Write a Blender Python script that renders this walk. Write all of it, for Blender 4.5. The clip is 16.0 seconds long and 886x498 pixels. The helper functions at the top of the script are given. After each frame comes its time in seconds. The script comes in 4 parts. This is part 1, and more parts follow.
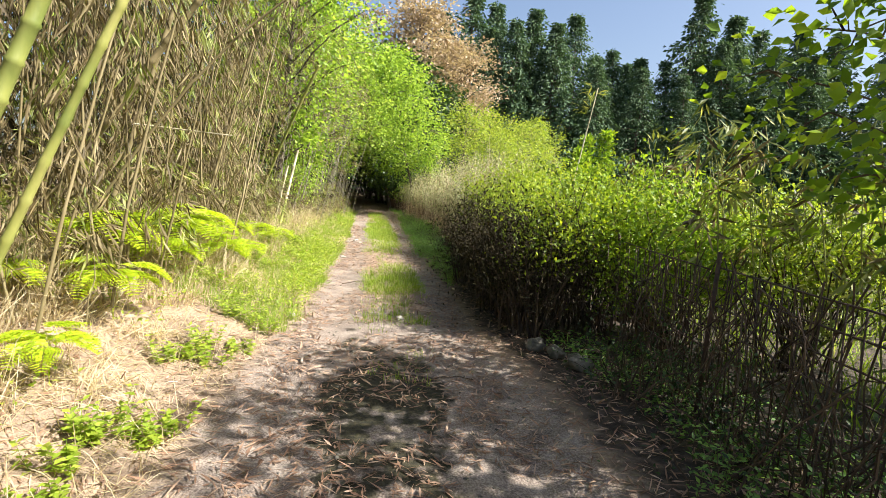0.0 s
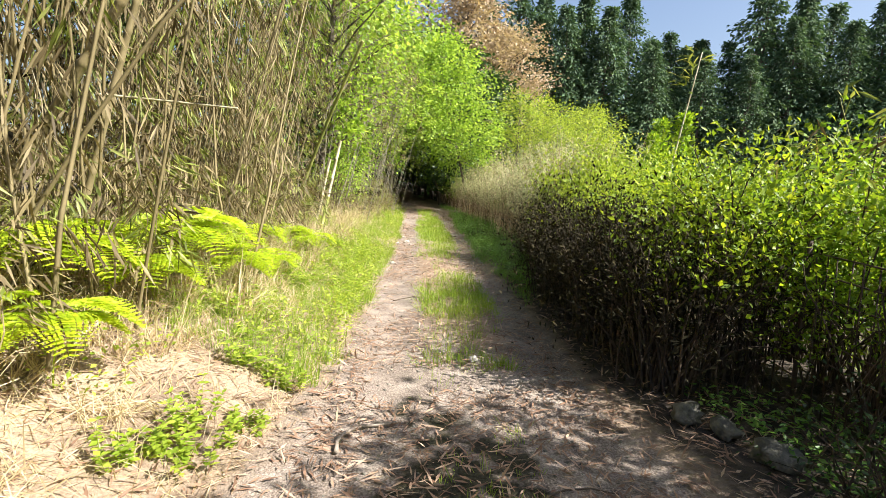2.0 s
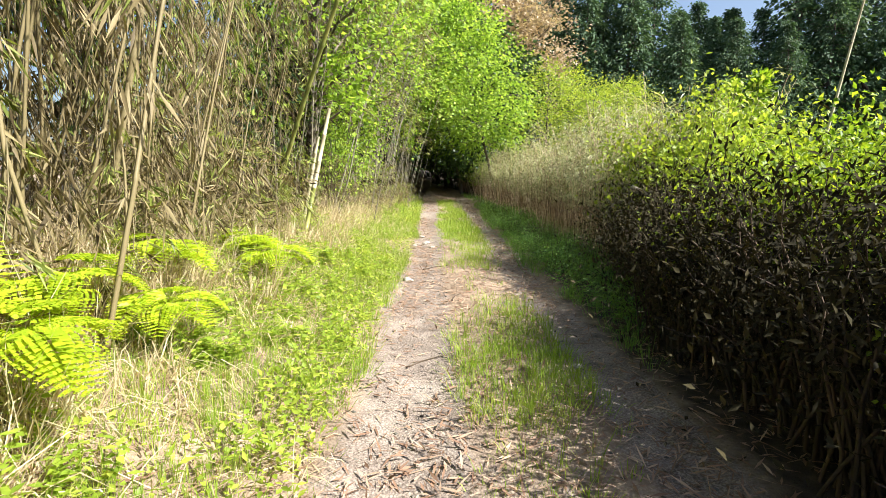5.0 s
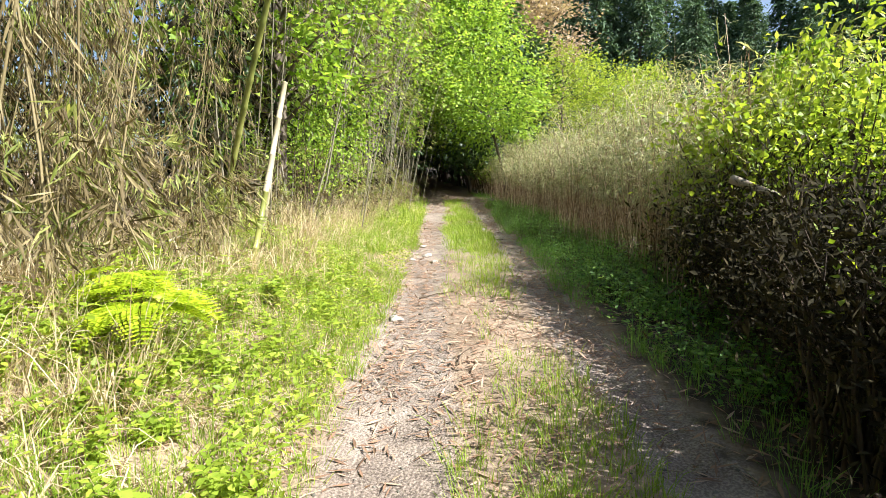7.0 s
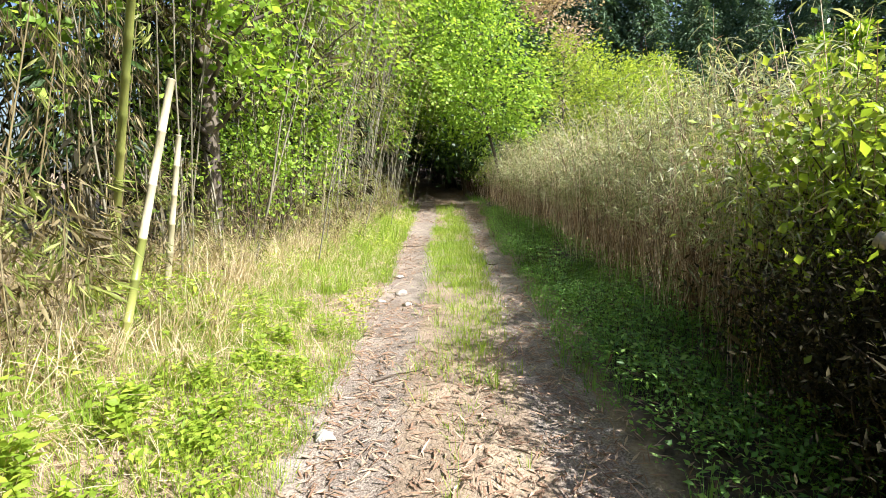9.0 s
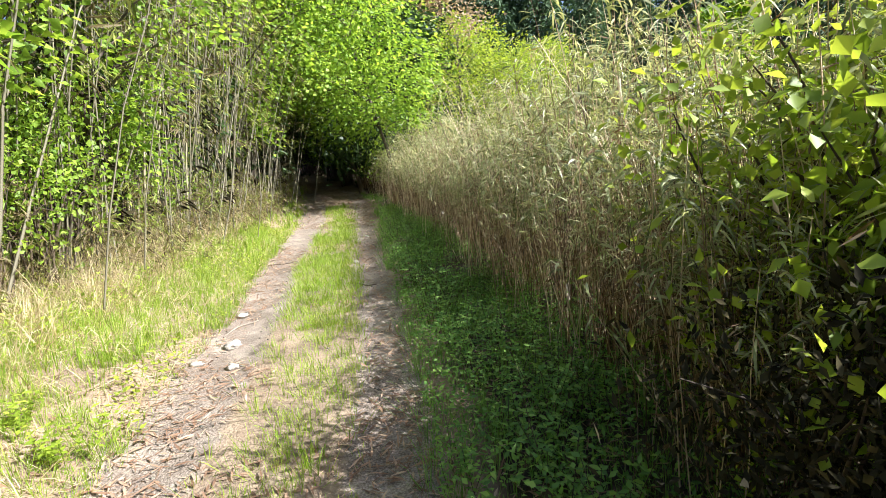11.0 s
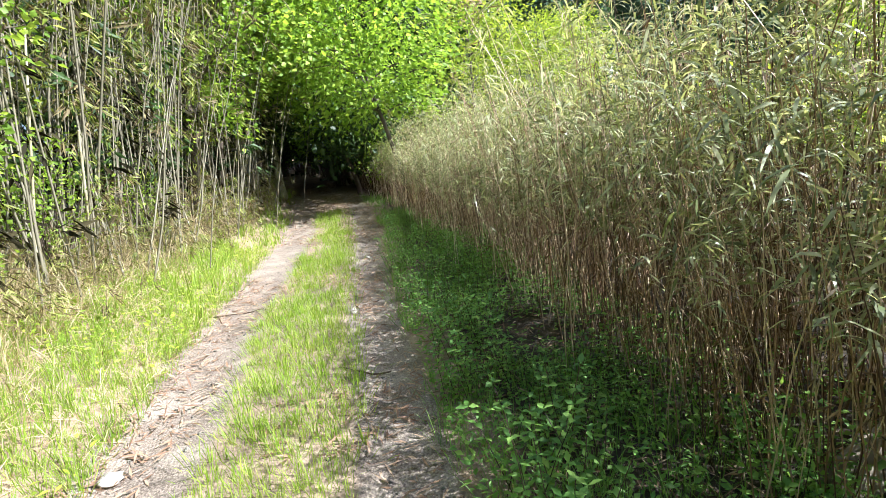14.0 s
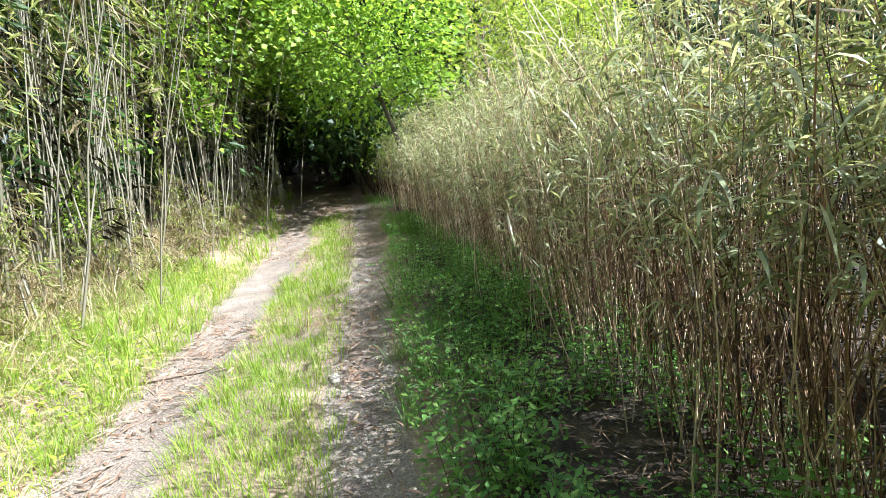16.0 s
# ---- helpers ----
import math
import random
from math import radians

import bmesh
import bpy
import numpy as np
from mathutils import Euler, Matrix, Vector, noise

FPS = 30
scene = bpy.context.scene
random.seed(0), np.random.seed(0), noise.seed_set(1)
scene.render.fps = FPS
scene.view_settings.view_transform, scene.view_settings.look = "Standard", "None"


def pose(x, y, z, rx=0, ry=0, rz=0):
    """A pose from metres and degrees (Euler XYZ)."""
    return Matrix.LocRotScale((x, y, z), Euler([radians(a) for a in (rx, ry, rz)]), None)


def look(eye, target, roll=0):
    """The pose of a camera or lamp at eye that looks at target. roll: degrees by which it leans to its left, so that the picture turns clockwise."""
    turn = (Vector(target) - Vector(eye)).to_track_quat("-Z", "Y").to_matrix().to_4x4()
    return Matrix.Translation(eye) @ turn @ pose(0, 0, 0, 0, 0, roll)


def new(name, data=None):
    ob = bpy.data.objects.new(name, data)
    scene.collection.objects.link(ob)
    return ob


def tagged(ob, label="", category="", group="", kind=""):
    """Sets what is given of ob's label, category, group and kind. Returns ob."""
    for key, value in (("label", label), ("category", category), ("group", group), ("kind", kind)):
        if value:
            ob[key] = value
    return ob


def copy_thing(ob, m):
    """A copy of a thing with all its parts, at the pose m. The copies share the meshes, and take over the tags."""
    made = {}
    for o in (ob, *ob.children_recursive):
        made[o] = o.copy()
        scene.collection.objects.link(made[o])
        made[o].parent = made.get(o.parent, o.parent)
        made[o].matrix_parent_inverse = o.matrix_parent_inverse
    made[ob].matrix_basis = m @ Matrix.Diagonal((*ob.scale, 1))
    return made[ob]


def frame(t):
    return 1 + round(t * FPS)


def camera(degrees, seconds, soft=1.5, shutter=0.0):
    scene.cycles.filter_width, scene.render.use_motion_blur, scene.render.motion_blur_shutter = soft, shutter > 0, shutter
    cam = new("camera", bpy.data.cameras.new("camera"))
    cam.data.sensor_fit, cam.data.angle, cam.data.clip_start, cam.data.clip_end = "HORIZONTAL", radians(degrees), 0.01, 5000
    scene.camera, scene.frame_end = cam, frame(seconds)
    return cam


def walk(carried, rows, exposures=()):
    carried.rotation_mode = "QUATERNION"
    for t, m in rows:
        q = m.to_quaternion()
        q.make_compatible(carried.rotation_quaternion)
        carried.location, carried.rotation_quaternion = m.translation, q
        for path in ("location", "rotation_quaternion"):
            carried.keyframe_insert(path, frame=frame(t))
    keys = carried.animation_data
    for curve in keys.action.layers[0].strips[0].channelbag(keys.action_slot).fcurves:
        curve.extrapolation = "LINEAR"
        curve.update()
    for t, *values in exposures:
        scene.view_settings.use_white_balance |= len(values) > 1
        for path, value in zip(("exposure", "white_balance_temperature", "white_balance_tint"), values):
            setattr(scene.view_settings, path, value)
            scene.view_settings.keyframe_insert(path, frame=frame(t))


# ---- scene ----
cam = camera(81.5, 16.0, 0.6)
PATH = [
    (0, (0.122, 0.619, 1.508), (0.093, 2.606, 1.279), 3.2),
    (0.5, (0.037, 1.035, 1.455), (-0.112, 3.015, 1.216), 2.7),
    (1, (-0.066, 1.528, 1.474), (-0.243, 3.505, 1.23), 2.5),
    (1.5, (-0.173, 1.897, 1.384), (-0.354, 3.873, 1.134), 2.3),
    (2, (-0.261, 2.243, 1.465), (-0.471, 4.216, 1.209), 2.0),
    (2.5, (-0.345, 2.728, 1.325), (-0.572, 4.698, 1.061), 1.6),
    (3, (-0.429, 3.14, 1.428), (-0.66, 5.108, 1.16), 1.4),
    (3.5, (-0.54, 3.598, 1.365), (-0.774, 5.565, 1.09), 1.0),
    (4, (-0.62, 3.959, 1.429), (-0.867, 5.923, 1.149), 0.9),
    (4.2, (-0.631, 4.163, 1.365), (-0.883, 6.126, 1.08), 0.8),
    (6.3, (-1.013, 6.467, 1.326), (-1.339, 8.417, 1.027), -1.3),
    (6.5, (-0.994, 6.631, 1.354), (-1.319, 8.582, 1.056), -1.3),
    (7, (-0.972, 7.036, 1.279), (-1.297, 8.987, 0.976), -1.6),
    (7.5, (-1.002, 7.358, 1.346), (-1.329, 9.308, 1.04), -1.9),
    (8, (-1.029, 7.922, 1.34), (-1.356, 9.87, 1.026), -2.1),
    (8.5, (-0.974, 8.287, 1.411), (-1.303, 10.233, 1.092), -2.3),
    (9, (-0.93, 8.687, 1.526), (-1.26, 10.634, 1.204), -2.4),
    (9.5, (-0.896, 9.21, 1.542), (-1.2, 11.158, 1.204), -2.0),
    (9.7, (-0.869, 9.348, 1.655), (-1.105, 11.304, 1.311), -1.5),
    (11.8, (-0.384, 11.123, 1.466), (-0.36, 13.085, 1.083), -5.9),
    (12, (-0.46, 11.357, 1.469), (-0.45, 13.32, 1.085), -6.1),
    (12.5, (-0.565, 11.853, 1.475), (-0.565, 13.816, 1.09), -6.3),
    (13, (-0.655, 12.363, 1.47), (-0.657, 14.325, 1.084), -6.6),
    (13.5, (-0.866, 12.95, 1.349), (-0.879, 14.913, 0.964), -6.7),
    (14, (-0.932, 13.278, 1.419), (-0.952, 15.241, 1.032), -6.9),
    (14.5, (-0.931, 13.716, 1.42), (-0.955, 15.677, 1.026), -7.1),
    (15, (-0.997, 14.118, 1.329), (-1.031, 16.078, 0.937), -7.6),
    (15.5, (-0.995, 14.573, 1.367), (-1.061, 16.532, 0.969), -8.0),
    (16, (-0.922, 14.804, 1.436), (-1.001, 16.76, 1.027), -8.5),
]
walk(cam, [(t, look(eye, target, roll)) for t, eye, target, roll in PATH], [(0, 1.58, 6350, 12), (9.7, 1.55, 5950, 11), (12, 1.68, 5850, 12), (16, 1.82, 5400, 10)])

# ---- light ----
SUN_AZ, SUN_EL = radians(102), radians(42.5)      # clockwise from +y, above the horizon
world = bpy.data.worlds.new("sky")
scene.world = world
world.use_nodes = True
wn = world.node_tree.nodes
sky = wn.new("ShaderNodeTexSky")
sky.sky_type, sky.sun_disc, sky.sun_elevation, sky.sun_rotation = "NISHITA", False, SUN_EL, SUN_AZ
sky.air_density, sky.dust_density, sky.ozone_density = 1.0, 3.0, 1.0
wn["Background"].inputs["Strength"].default_value = 0.068
world.node_tree.links.new(sky.outputs[0], wn["Background"].inputs["Color"])
sun = new("sun", bpy.data.lights.new("sun", "SUN"))
sun.data.energy, sun.data.angle, sun.data.color = 5.0, radians(0.5), (1.0, 0.95, 0.86)
sun_dir = Vector((math.sin(SUN_AZ) * math.cos(SUN_EL), math.cos(SUN_AZ) * math.cos(SUN_EL), math.sin(SUN_EL)))
sun.matrix_world = look(sun_dir * 60, (0, 0, 0))


# ---- materials ----
def material(name):
    m = bpy.data.materials.new(name)
    m.use_nodes = True
    return m, m.node_tree.nodes, m.node_tree.links, m.node_tree.nodes["Principled BSDF"]


def ramp(nodes, stops):
    r = nodes.new("ShaderNodeValToRGB")
    e = r.color_ramp.elements
    e[0].position, e[0].color = stops[0][0], (*stops[0][1], 1)
    e[1].position, e[1].color = stops[-1][0], (*stops[-1][1], 1)
    for p, c in stops[1:-1]:
        x = e.new(p)
        x.color = (*c, 1)
    return r


def tex(nodes, links, scale, detail=4, coords="Object"):
    c = nodes.new("ShaderNodeTexCoord")
    n = nodes.new("ShaderNodeTexNoise")
    n.inputs["Scale"].default_value, n.inputs["Detail"].default_value = scale, detail
    links.new(c.outputs[coords], n.inputs["Vector"])
    return n


def leaf_material(name, stops, through_share=0.45, gain=1.5, rough=0.5, spread=0.4, shine=0.4):
    """Thin leaves: each leaf its own tone, patches of tone over the plant, light shining through."""
    m, n, l, b = material(name)
    geo = n.new("ShaderNodeNewGeometry")
    big = tex(n, l, 0.9, 2)
    mix = n.new("ShaderNodeMath")
    mix.operation = "MULTIPLY_ADD"
    l.new(big.outputs["Fac"], mix.inputs[0])
    mix.inputs[1].default_value = spread
    l.new(geo.outputs["Random Per Island"], mix.inputs[2])
    sc = n.new("ShaderNodeMath")
    sc.operation = "MULTIPLY"
    sc.inputs[1].default_value = 1 / (1 + spread)
    l.new(mix.outputs[0], sc.inputs[0])
    r = ramp(n, stops)
    l.new(sc.outputs[0], r.inputs[0])
    l.new(r.outputs[0], b.inputs["Base Color"])
    b.inputs["Roughness"].default_value = rough
    b.inputs["Specular IOR Level"].default_value = shine
    t = n.new("ShaderNodeBsdfTranslucent")
    g = n.new("ShaderNodeMixRGB")
    g.blend_type, g.inputs[0].default_value, g.inputs[2].default_value = "MULTIPLY", 1.0, (gain, gain * 0.95, gain * 0.55, 1)
    l.new(r.outputs[0], g.inputs[1])
    l.new(g.outputs[0], t.inputs["Color"])
    s = n.new("ShaderNodeMixShader")
    s.inputs[0].default_value = through_share
    l.new(b.outputs[0], s.inputs[1])
    l.new(t.outputs[0], s.inputs[2])
    l.new(s.outputs[0], n["Material Output"].inputs["Surface"])
    return m


def solid_material(name, stops, scale, rough=0.8, bump=0.3, stretch=(1, 1, 1), fine=6.0, island=0.0):
    m, n, l, b = material(name)
    c = n.new("ShaderNodeTexCoord")
    mp = n.new("ShaderNodeMapping")
    mp.inputs["Scale"].default_value = stretch
    l.new(c.outputs["Object"], mp.inputs[0])
    a = n.new("ShaderNodeTexNoise")
    a.inputs["Scale"].default_value, a.inputs["Detail"].default_value = scale, 6
    l.new(mp.outputs[0], a.inputs["Vector"])
    src = a.outputs["Fac"]
    if island:
        geo = n.new("ShaderNodeNewGeometry")
        mx = n.new("ShaderNodeMix")
        mx.inputs[0].default_value = island
        l.new(a.outputs["Fac"], mx.inputs[2])
        l.new(geo.outputs["Random Per Island"], mx.inputs[3])
        src = mx.outputs[0]
    r = ramp(n, stops)
    l.new(src, r.inputs[0])
    l.new(r.outputs[0], b.inputs["Base Color"])
    b.inputs["Roughness"].default_value = rough
    f = n.new("ShaderNodeTexNoise")
    f.inputs["Scale"].default_value, f.inputs["Detail"].default_value = scale * fine, 4
    l.new(mp.outputs[0], f.inputs["Vector"])
    bp = n.new("ShaderNodeBump")
    bp.inputs["Strength"].default_value, bp.inputs["Distance"].default_value = bump, 0.02
    l.new(f.outputs["Fac"], bp.inputs["Height"])
    l.new(bp.outputs[0], b.inputs["Normal"])
    return m


FRESH = leaf_material("fresh_leaf", [(0, (0.06, 0.14, 0.012)), (0.5, (0.19, 0.31, 0.02)), (1, (0.37, 0.47, 0.03))], 0.45, 1.45)
MAPLE = leaf_material("maple_leaf", [(0, (0.075, 0.15, 0.017)), (0.5, (0.23, 0.36, 0.045)), (1, (0.44, 0.55, 0.10))], 0.5, 1.6)
LIME = leaf_material("lime_leaf", [(0, (0.12, 0.20, 0.018)), (0.5, (0.29, 0.39, 0.04)), (1, (0.48, 0.54, 0.09))], 0.48, 1.35)
# Evergreen leaf; its dark colour also stands for shade at fence and thicket.
DEEP = leaf_material("evergreen_and_shade_leaf", [(0, (0.014, 0.03, 0.008)), (0.6, (0.035, 0.075, 0.015)), (1, (0.08, 0.14, 0.03))], 0.25, 1.2)
HEDGE = leaf_material("hedge_leaf", [(0, (0.05, 0.09, 0.01)), (0.45, (0.17, 0.26, 0.018)), (0.85, (0.36, 0.43, 0.026)), (1, (0.54, 0.46, 0.13))], 0.45, 1.45)
# Near-black leaf whose colour carries the shade of hedge face and inner thicket.
DUSKY = leaf_material("withered_shade_leaf", [(0, (0.010, 0.009, 0.006)), (0.6, (0.03, 0.027, 0.014)), (1, (0.075, 0.062, 0.03))], 0.1, 1.0, 0.95, shine=0.1)
CEDAR = leaf_material("cedar_needle", [(0, (0.03, 0.062, 0.032)), (0.6, (0.07, 0.135, 0.06)), (1, (0.15, 0.22, 0.085))], 0.25, 1.1, 0.7)
RUSSET = leaf_material("russet_leaf", [(0, (0.23, 0.175, 0.115)), (0.5, (0.42, 0.33, 0.225)), (1, (0.58, 0.49, 0.35))], 0.35, 1.1)
BAMBOO_LEAF = leaf_material("bamboo_leaf", [(0, (0.06, 0.085, 0.015)), (0.5, (0.19, 0.23, 0.045)), (1, (0.46, 0.46, 0.16))], 0.42, 1.3)
STRAW = leaf_material("dry_bamboo_leaf", [(0, (0.03, 0.02, 0.009)), (0.4, (0.11, 0.082, 0.034)), (1, (0.40, 0.33, 0.17))], 0.28, 1.1, 0.65, spread=0.7)
THATCH = leaf_material("dead_grass_blade", [(0, (0.24, 0.17, 0.09)), (0.5, (0.54, 0.44, 0.27)), (1, (0.74, 0.66, 0.47))], 0.35, 1.15, 0.7)
BROWN_STRAW = leaf_material("brown_dry_leaf", [(0, (0.05, 0.028, 0.016)), (0.5, (0.21, 0.13, 0.075)), (1, (0.58, 0.47, 0.34))], 0.28, 1.1, 0.5)
GRASS = leaf_material("grass_blade", [(0, (0.09, 0.17, 0.014)), (0.4, (0.20, 0.32, 0.028)), (0.7, (0.33, 0.42, 0.06)), (1, (0.58, 0.50, 0.24))], 0.42, 1.4, spread=0.9)
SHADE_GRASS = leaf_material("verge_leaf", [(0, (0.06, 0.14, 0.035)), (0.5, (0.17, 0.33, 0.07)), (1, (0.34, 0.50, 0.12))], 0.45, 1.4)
FERN = leaf_material("fern_frond", [(0, (0.22, 0.34, 0.015)), (0.5, (0.36, 0.46, 0.02)), (1, (0.50, 0.56, 0.03))], 0.45, 1.5)
LITTER = leaf_material("leaf_litter", [(0, (0.10, 0.055, 0.034)), (0.5, (0.29, 0.175, 0.11)), (1, (0.56, 0.42, 0.30))], 0.1, 1.0, 0.75)
SASA = leaf_material("pale_reed_leaf", [(0, (0.08, 0.11, 0.05)), (0.4, (0.25, 0.28, 0.12)), (0.8, (0.52, 0.53, 0.34)), (1, (0.64, 0.60, 0.26))], 0.42, 1.2, 0.35, spread=0.3)
CULM = solid_material("bamboo_culm", [(0.25, (0.06, 0.05, 0.022)), (0.5, (0.16, 0.13, 0.06)), (0.8, (0.34, 0.28, 0.15))], 3, 0.45, 0.1, (1, 1, 0.3), island=0.75)
# Greyer copy of the plain culm, with the thicket's shade put into it.
GREY_CULM = solid_material("shaded_bamboo_culm", [(0.25, (0.05, 0.045, 0.03)), (0.5, (0.15, 0.135, 0.09)), (0.8, (0.34, 0.31, 0.23))], 3, 0.5, 0.1, (1, 1, 0.3), island=0.8)
GREEN_CULM = solid_material("green_bamboo_culm", [(0.3, (0.10, 0.14, 0.03)), (0.55, (0.26, 0.27, 0.07)), (0.8, (0.42, 0.38, 0.15))], 4, 0.4, 0.1, (1, 1, 0.3))
BLEACHED = solid_material("bleached_bamboo", [(0.3, (0.26, 0.23, 0.12)), (0.6, (0.46, 0.41, 0.28)), (0.8, (0.62, 0.57, 0.45))], 6, 0.6, 0.2, (1, 1, 0.2))
REED = solid_material("reed_stem", [(0.2, (0.07, 0.034, 0.02)), (0.5, (0.34, 0.205, 0.115)), (0.85, (0.70, 0.56, 0.39))], 3, 0.45, 0.1, (1, 1, 0.3), island=0.9)
BARK = solid_material("bark", [(0.3, (0.05, 0.04, 0.03)), (0.6, (0.15, 0.12, 0.09)), (0.8, (0.26, 0.22, 0.18))], 5, 0.9, 0.6, (1, 1, 0.25))
TWIG = solid_material("twig", [(0.3, (0.035, 0.024, 0.016)), (0.7, (0.12, 0.085, 0.055))], 8, 0.9, 0.3, island=0.5)
RUST = solid_material("rusty_wire", [(0.3, (0.03, 0.02, 0.015)), (0.7, (0.09, 0.05, 0.032))], 20, 0.75, 0.3)
STONE = solid_material("mossy_stone", [(0.3, (0.05, 0.048, 0.036)), (0.55, (0.16, 0.15, 0.12)), (0.8, (0.30, 0.28, 0.25))], 7, 0.9, 0.9)
PALE_STONE = solid_material("pale_stone", [(0.3, (0.28, 0.25, 0.21)), (0.55, (0.44, 0.40, 0.35)), (0.8, (0.58, 0.54, 0.48))], 9, 0.9, 0.7)
WEATHERED = solid_material("weathered_wood", [(0.3, (0.14, 0.11, 0.085)), (0.6, (0.33, 0.28, 0.22)), (0.8, (0.5, 0.45, 0.38))], 5, 0.85, 0.6, (1, 1, 0.15))


def ground_material():
    """Leaf litter on the banks, pale gritty clay in the wheel tracks, dark moss on the crown."""
    m, n, l, b = material("ground")

    def attr(name):
        a = n.new("ShaderNodeAttribute")
        a.attribute_name = name
        return a.outputs["Fac"]

    def blend(fac, a, c):
        x = n.new("ShaderNodeMixRGB")
        l.new(fac, x.inputs[0])
        l.new(a, x.inputs[1])
        l.new(c, x.inputs[2])
        return x.outputs[0]

    def math_node(op, a, c):
        x = n.new("ShaderNodeMath")
        x.operation, x.use_clamp = op, True
        for i, v in enumerate((a, c)):
            if isinstance(v, float):
                x.inputs[i].default_value = v
            else:
                l.new(v, x.inputs[i])
        return x.outputs[0]

    def coloured(scale, detail, stops):
        t = tex(n, l, scale, detail)
        r = ramp(n, stops)
        l.new(t.outputs["Fac"], r.inputs[0])
        return r.outputs[0]
    soil = coloured(2.2, 8, [(0.3, (0.08, 0.052, 0.032)), (0.5, (0.22, 0.155, 0.095)), (0.72, (0.44, 0.34, 0.23))])
    fine = coloured(40, 6, [(0.3, (0.16, 0.11, 0.075)), (0.7, (0.42, 0.33, 0.24))])
    half = n.new("ShaderNodeValue")
    half.outputs[0].default_value = 0.5
    soil = blend(half.outputs[0], soil, fine)
    clay = coloured(3.5, 9, [(0.3, (0.11, 0.08, 0.06)), (0.5, (0.24, 0.185, 0.145)), (0.7, (0.42, 0.355, 0.29))])
    grit = coloured(85, 3, [(0.4, (0.07, 0.054, 0.042)), (0.62, (0.38, 0.32, 0.26))])
    clay = blend(half.outputs[0], clay, grit)
    edge = tex(n, l, 5, 6)
    w = math_node("ADD", attr("road"), math_node("SUBTRACT", edge.outputs["Fac"], 0.5))
    w = math_node("SUBTRACT", w, 0.35)
    w = math_node("MULTIPLY", w, 4.0)
    col = blend(w, soil, clay)
    # Dark soil right of the track; hedge shade is put into its colour.
    shade_soil = coloured(9, 7, [(0.3, (0.018, 0.013, 0.009)), (0.55, (0.05, 0.036, 0.023)), (0.75, (0.14, 0.10, 0.065))])
    col = blend(math_node("MULTIPLY", math_node("SUBTRACT", math_node("ADD", attr("shade_soil"), math_node("SUBTRACT", edge.outputs["Fac"], 0.5)), 0.3), 3.0), col, shade_soil)
    patch = tex(n, l, 6.5, 7)
    mw = math_node("MULTIPLY", math_node("SUBTRACT", math_node("MULTIPLY", attr("moss"), patch.outputs["Fac"]), 0.27), 12.0)
    moss = coloured(30, 4, [(0.3, (0.012, 0.013, 0.006)), (0.7, (0.055, 0.046, 0.02))])
    col = blend(mw, col, moss)
    l.new(col, b.inputs["Base Color"])
    b.inputs["Roughness"].default_value = 0.95
    h = tex(n, l, 60, 8)
    bp = n.new("ShaderNodeBump")
    bp.inputs["Strength"].default_value, bp.inputs["Distance"].default_value = 0.8, 0.02
    l.new(h.outputs["Fac"], bp.inputs["Height"])
    l.new(bp.outputs[0], b.inputs["Normal"])
    return m


# ---- mesh helpers ----
R = np.random.default_rng(7)


def unit(a):
    return a / np.maximum(np.linalg.norm(a, axis=-1, keepdims=True), 1e-9)


class Soup:
    """Collects triangles."""

    def __init__(self):
        self.v, self.f, self.n = [], [], 0

    def add(self, v, f):
        v, f = np.asarray(v, float).reshape(-1, 3), np.asarray(f, int).reshape(-1, 3)
        self.v.append(v)
        self.f.append(f + self.n)
        self.n += len(v)
        return self

    def mesh(self, name, mat, smooth=False):
        me = bpy.data.meshes.new(name)
        if self.n:
            v, f = np.concatenate(self.v), np.concatenate(self.f)
            me.vertices.add(len(v))
            me.vertices.foreach_set("co", v.ravel().astype(np.float32))
            me.loops.add(f.size)
            me.loops.foreach_set("vertex_index", f.ravel().astype(np.int32))
            me.polygons.add(len(f))
            me.polygons.foreach_set("loop_start", np.arange(0, f.size, 3, dtype=np.int32))
            if smooth:
                me.polygons.foreach_set("use_smooth", np.ones(len(f), bool))
            me.update(calc_edges=True)
        me.materials.append(mat)
        return me


def part(name, soup, mat, parent=None, label="", smooth=False):
    ob = new(name, soup.mesh(name, mat, smooth))
    if parent is not None:
        ob.parent = parent
    return tagged(ob, label)


def thing(name, label, category, group="", at=None):
    ob = tagged(new(name), label, category, group)
    if at is not None:
        ob.matrix_basis = at
    return ob


def stuff(name, soup, mat, label, category):
    return tagged(new(name, soup.mesh(name, mat)), label, category, "", "stuff")


def leaf_soup(soup, p, d, nrm, length, width, fold=0.2, wide=0.42):
    """Flat folded leaves: two triangles each."""
    d, k = unit(d), len(p)
    s = unit(np.cross(d, nrm))
    up = np.cross(s, d)
    L, W = np.broadcast_to(length, k)[:, None], np.broadcast_to(width, k)[:, None]
    mid = p + d * L * wide
    v = np.stack([p, mid + s * W / 2 + up * W * fold, p + d * L, mid - s * W / 2 + up * W * fold], 1)
    i = np.arange(k)[:, None] * 4
    f = np.concatenate([i + [0, 1, 2], i + [0, 2, 3]], 1)
    return soup.add(v, f)


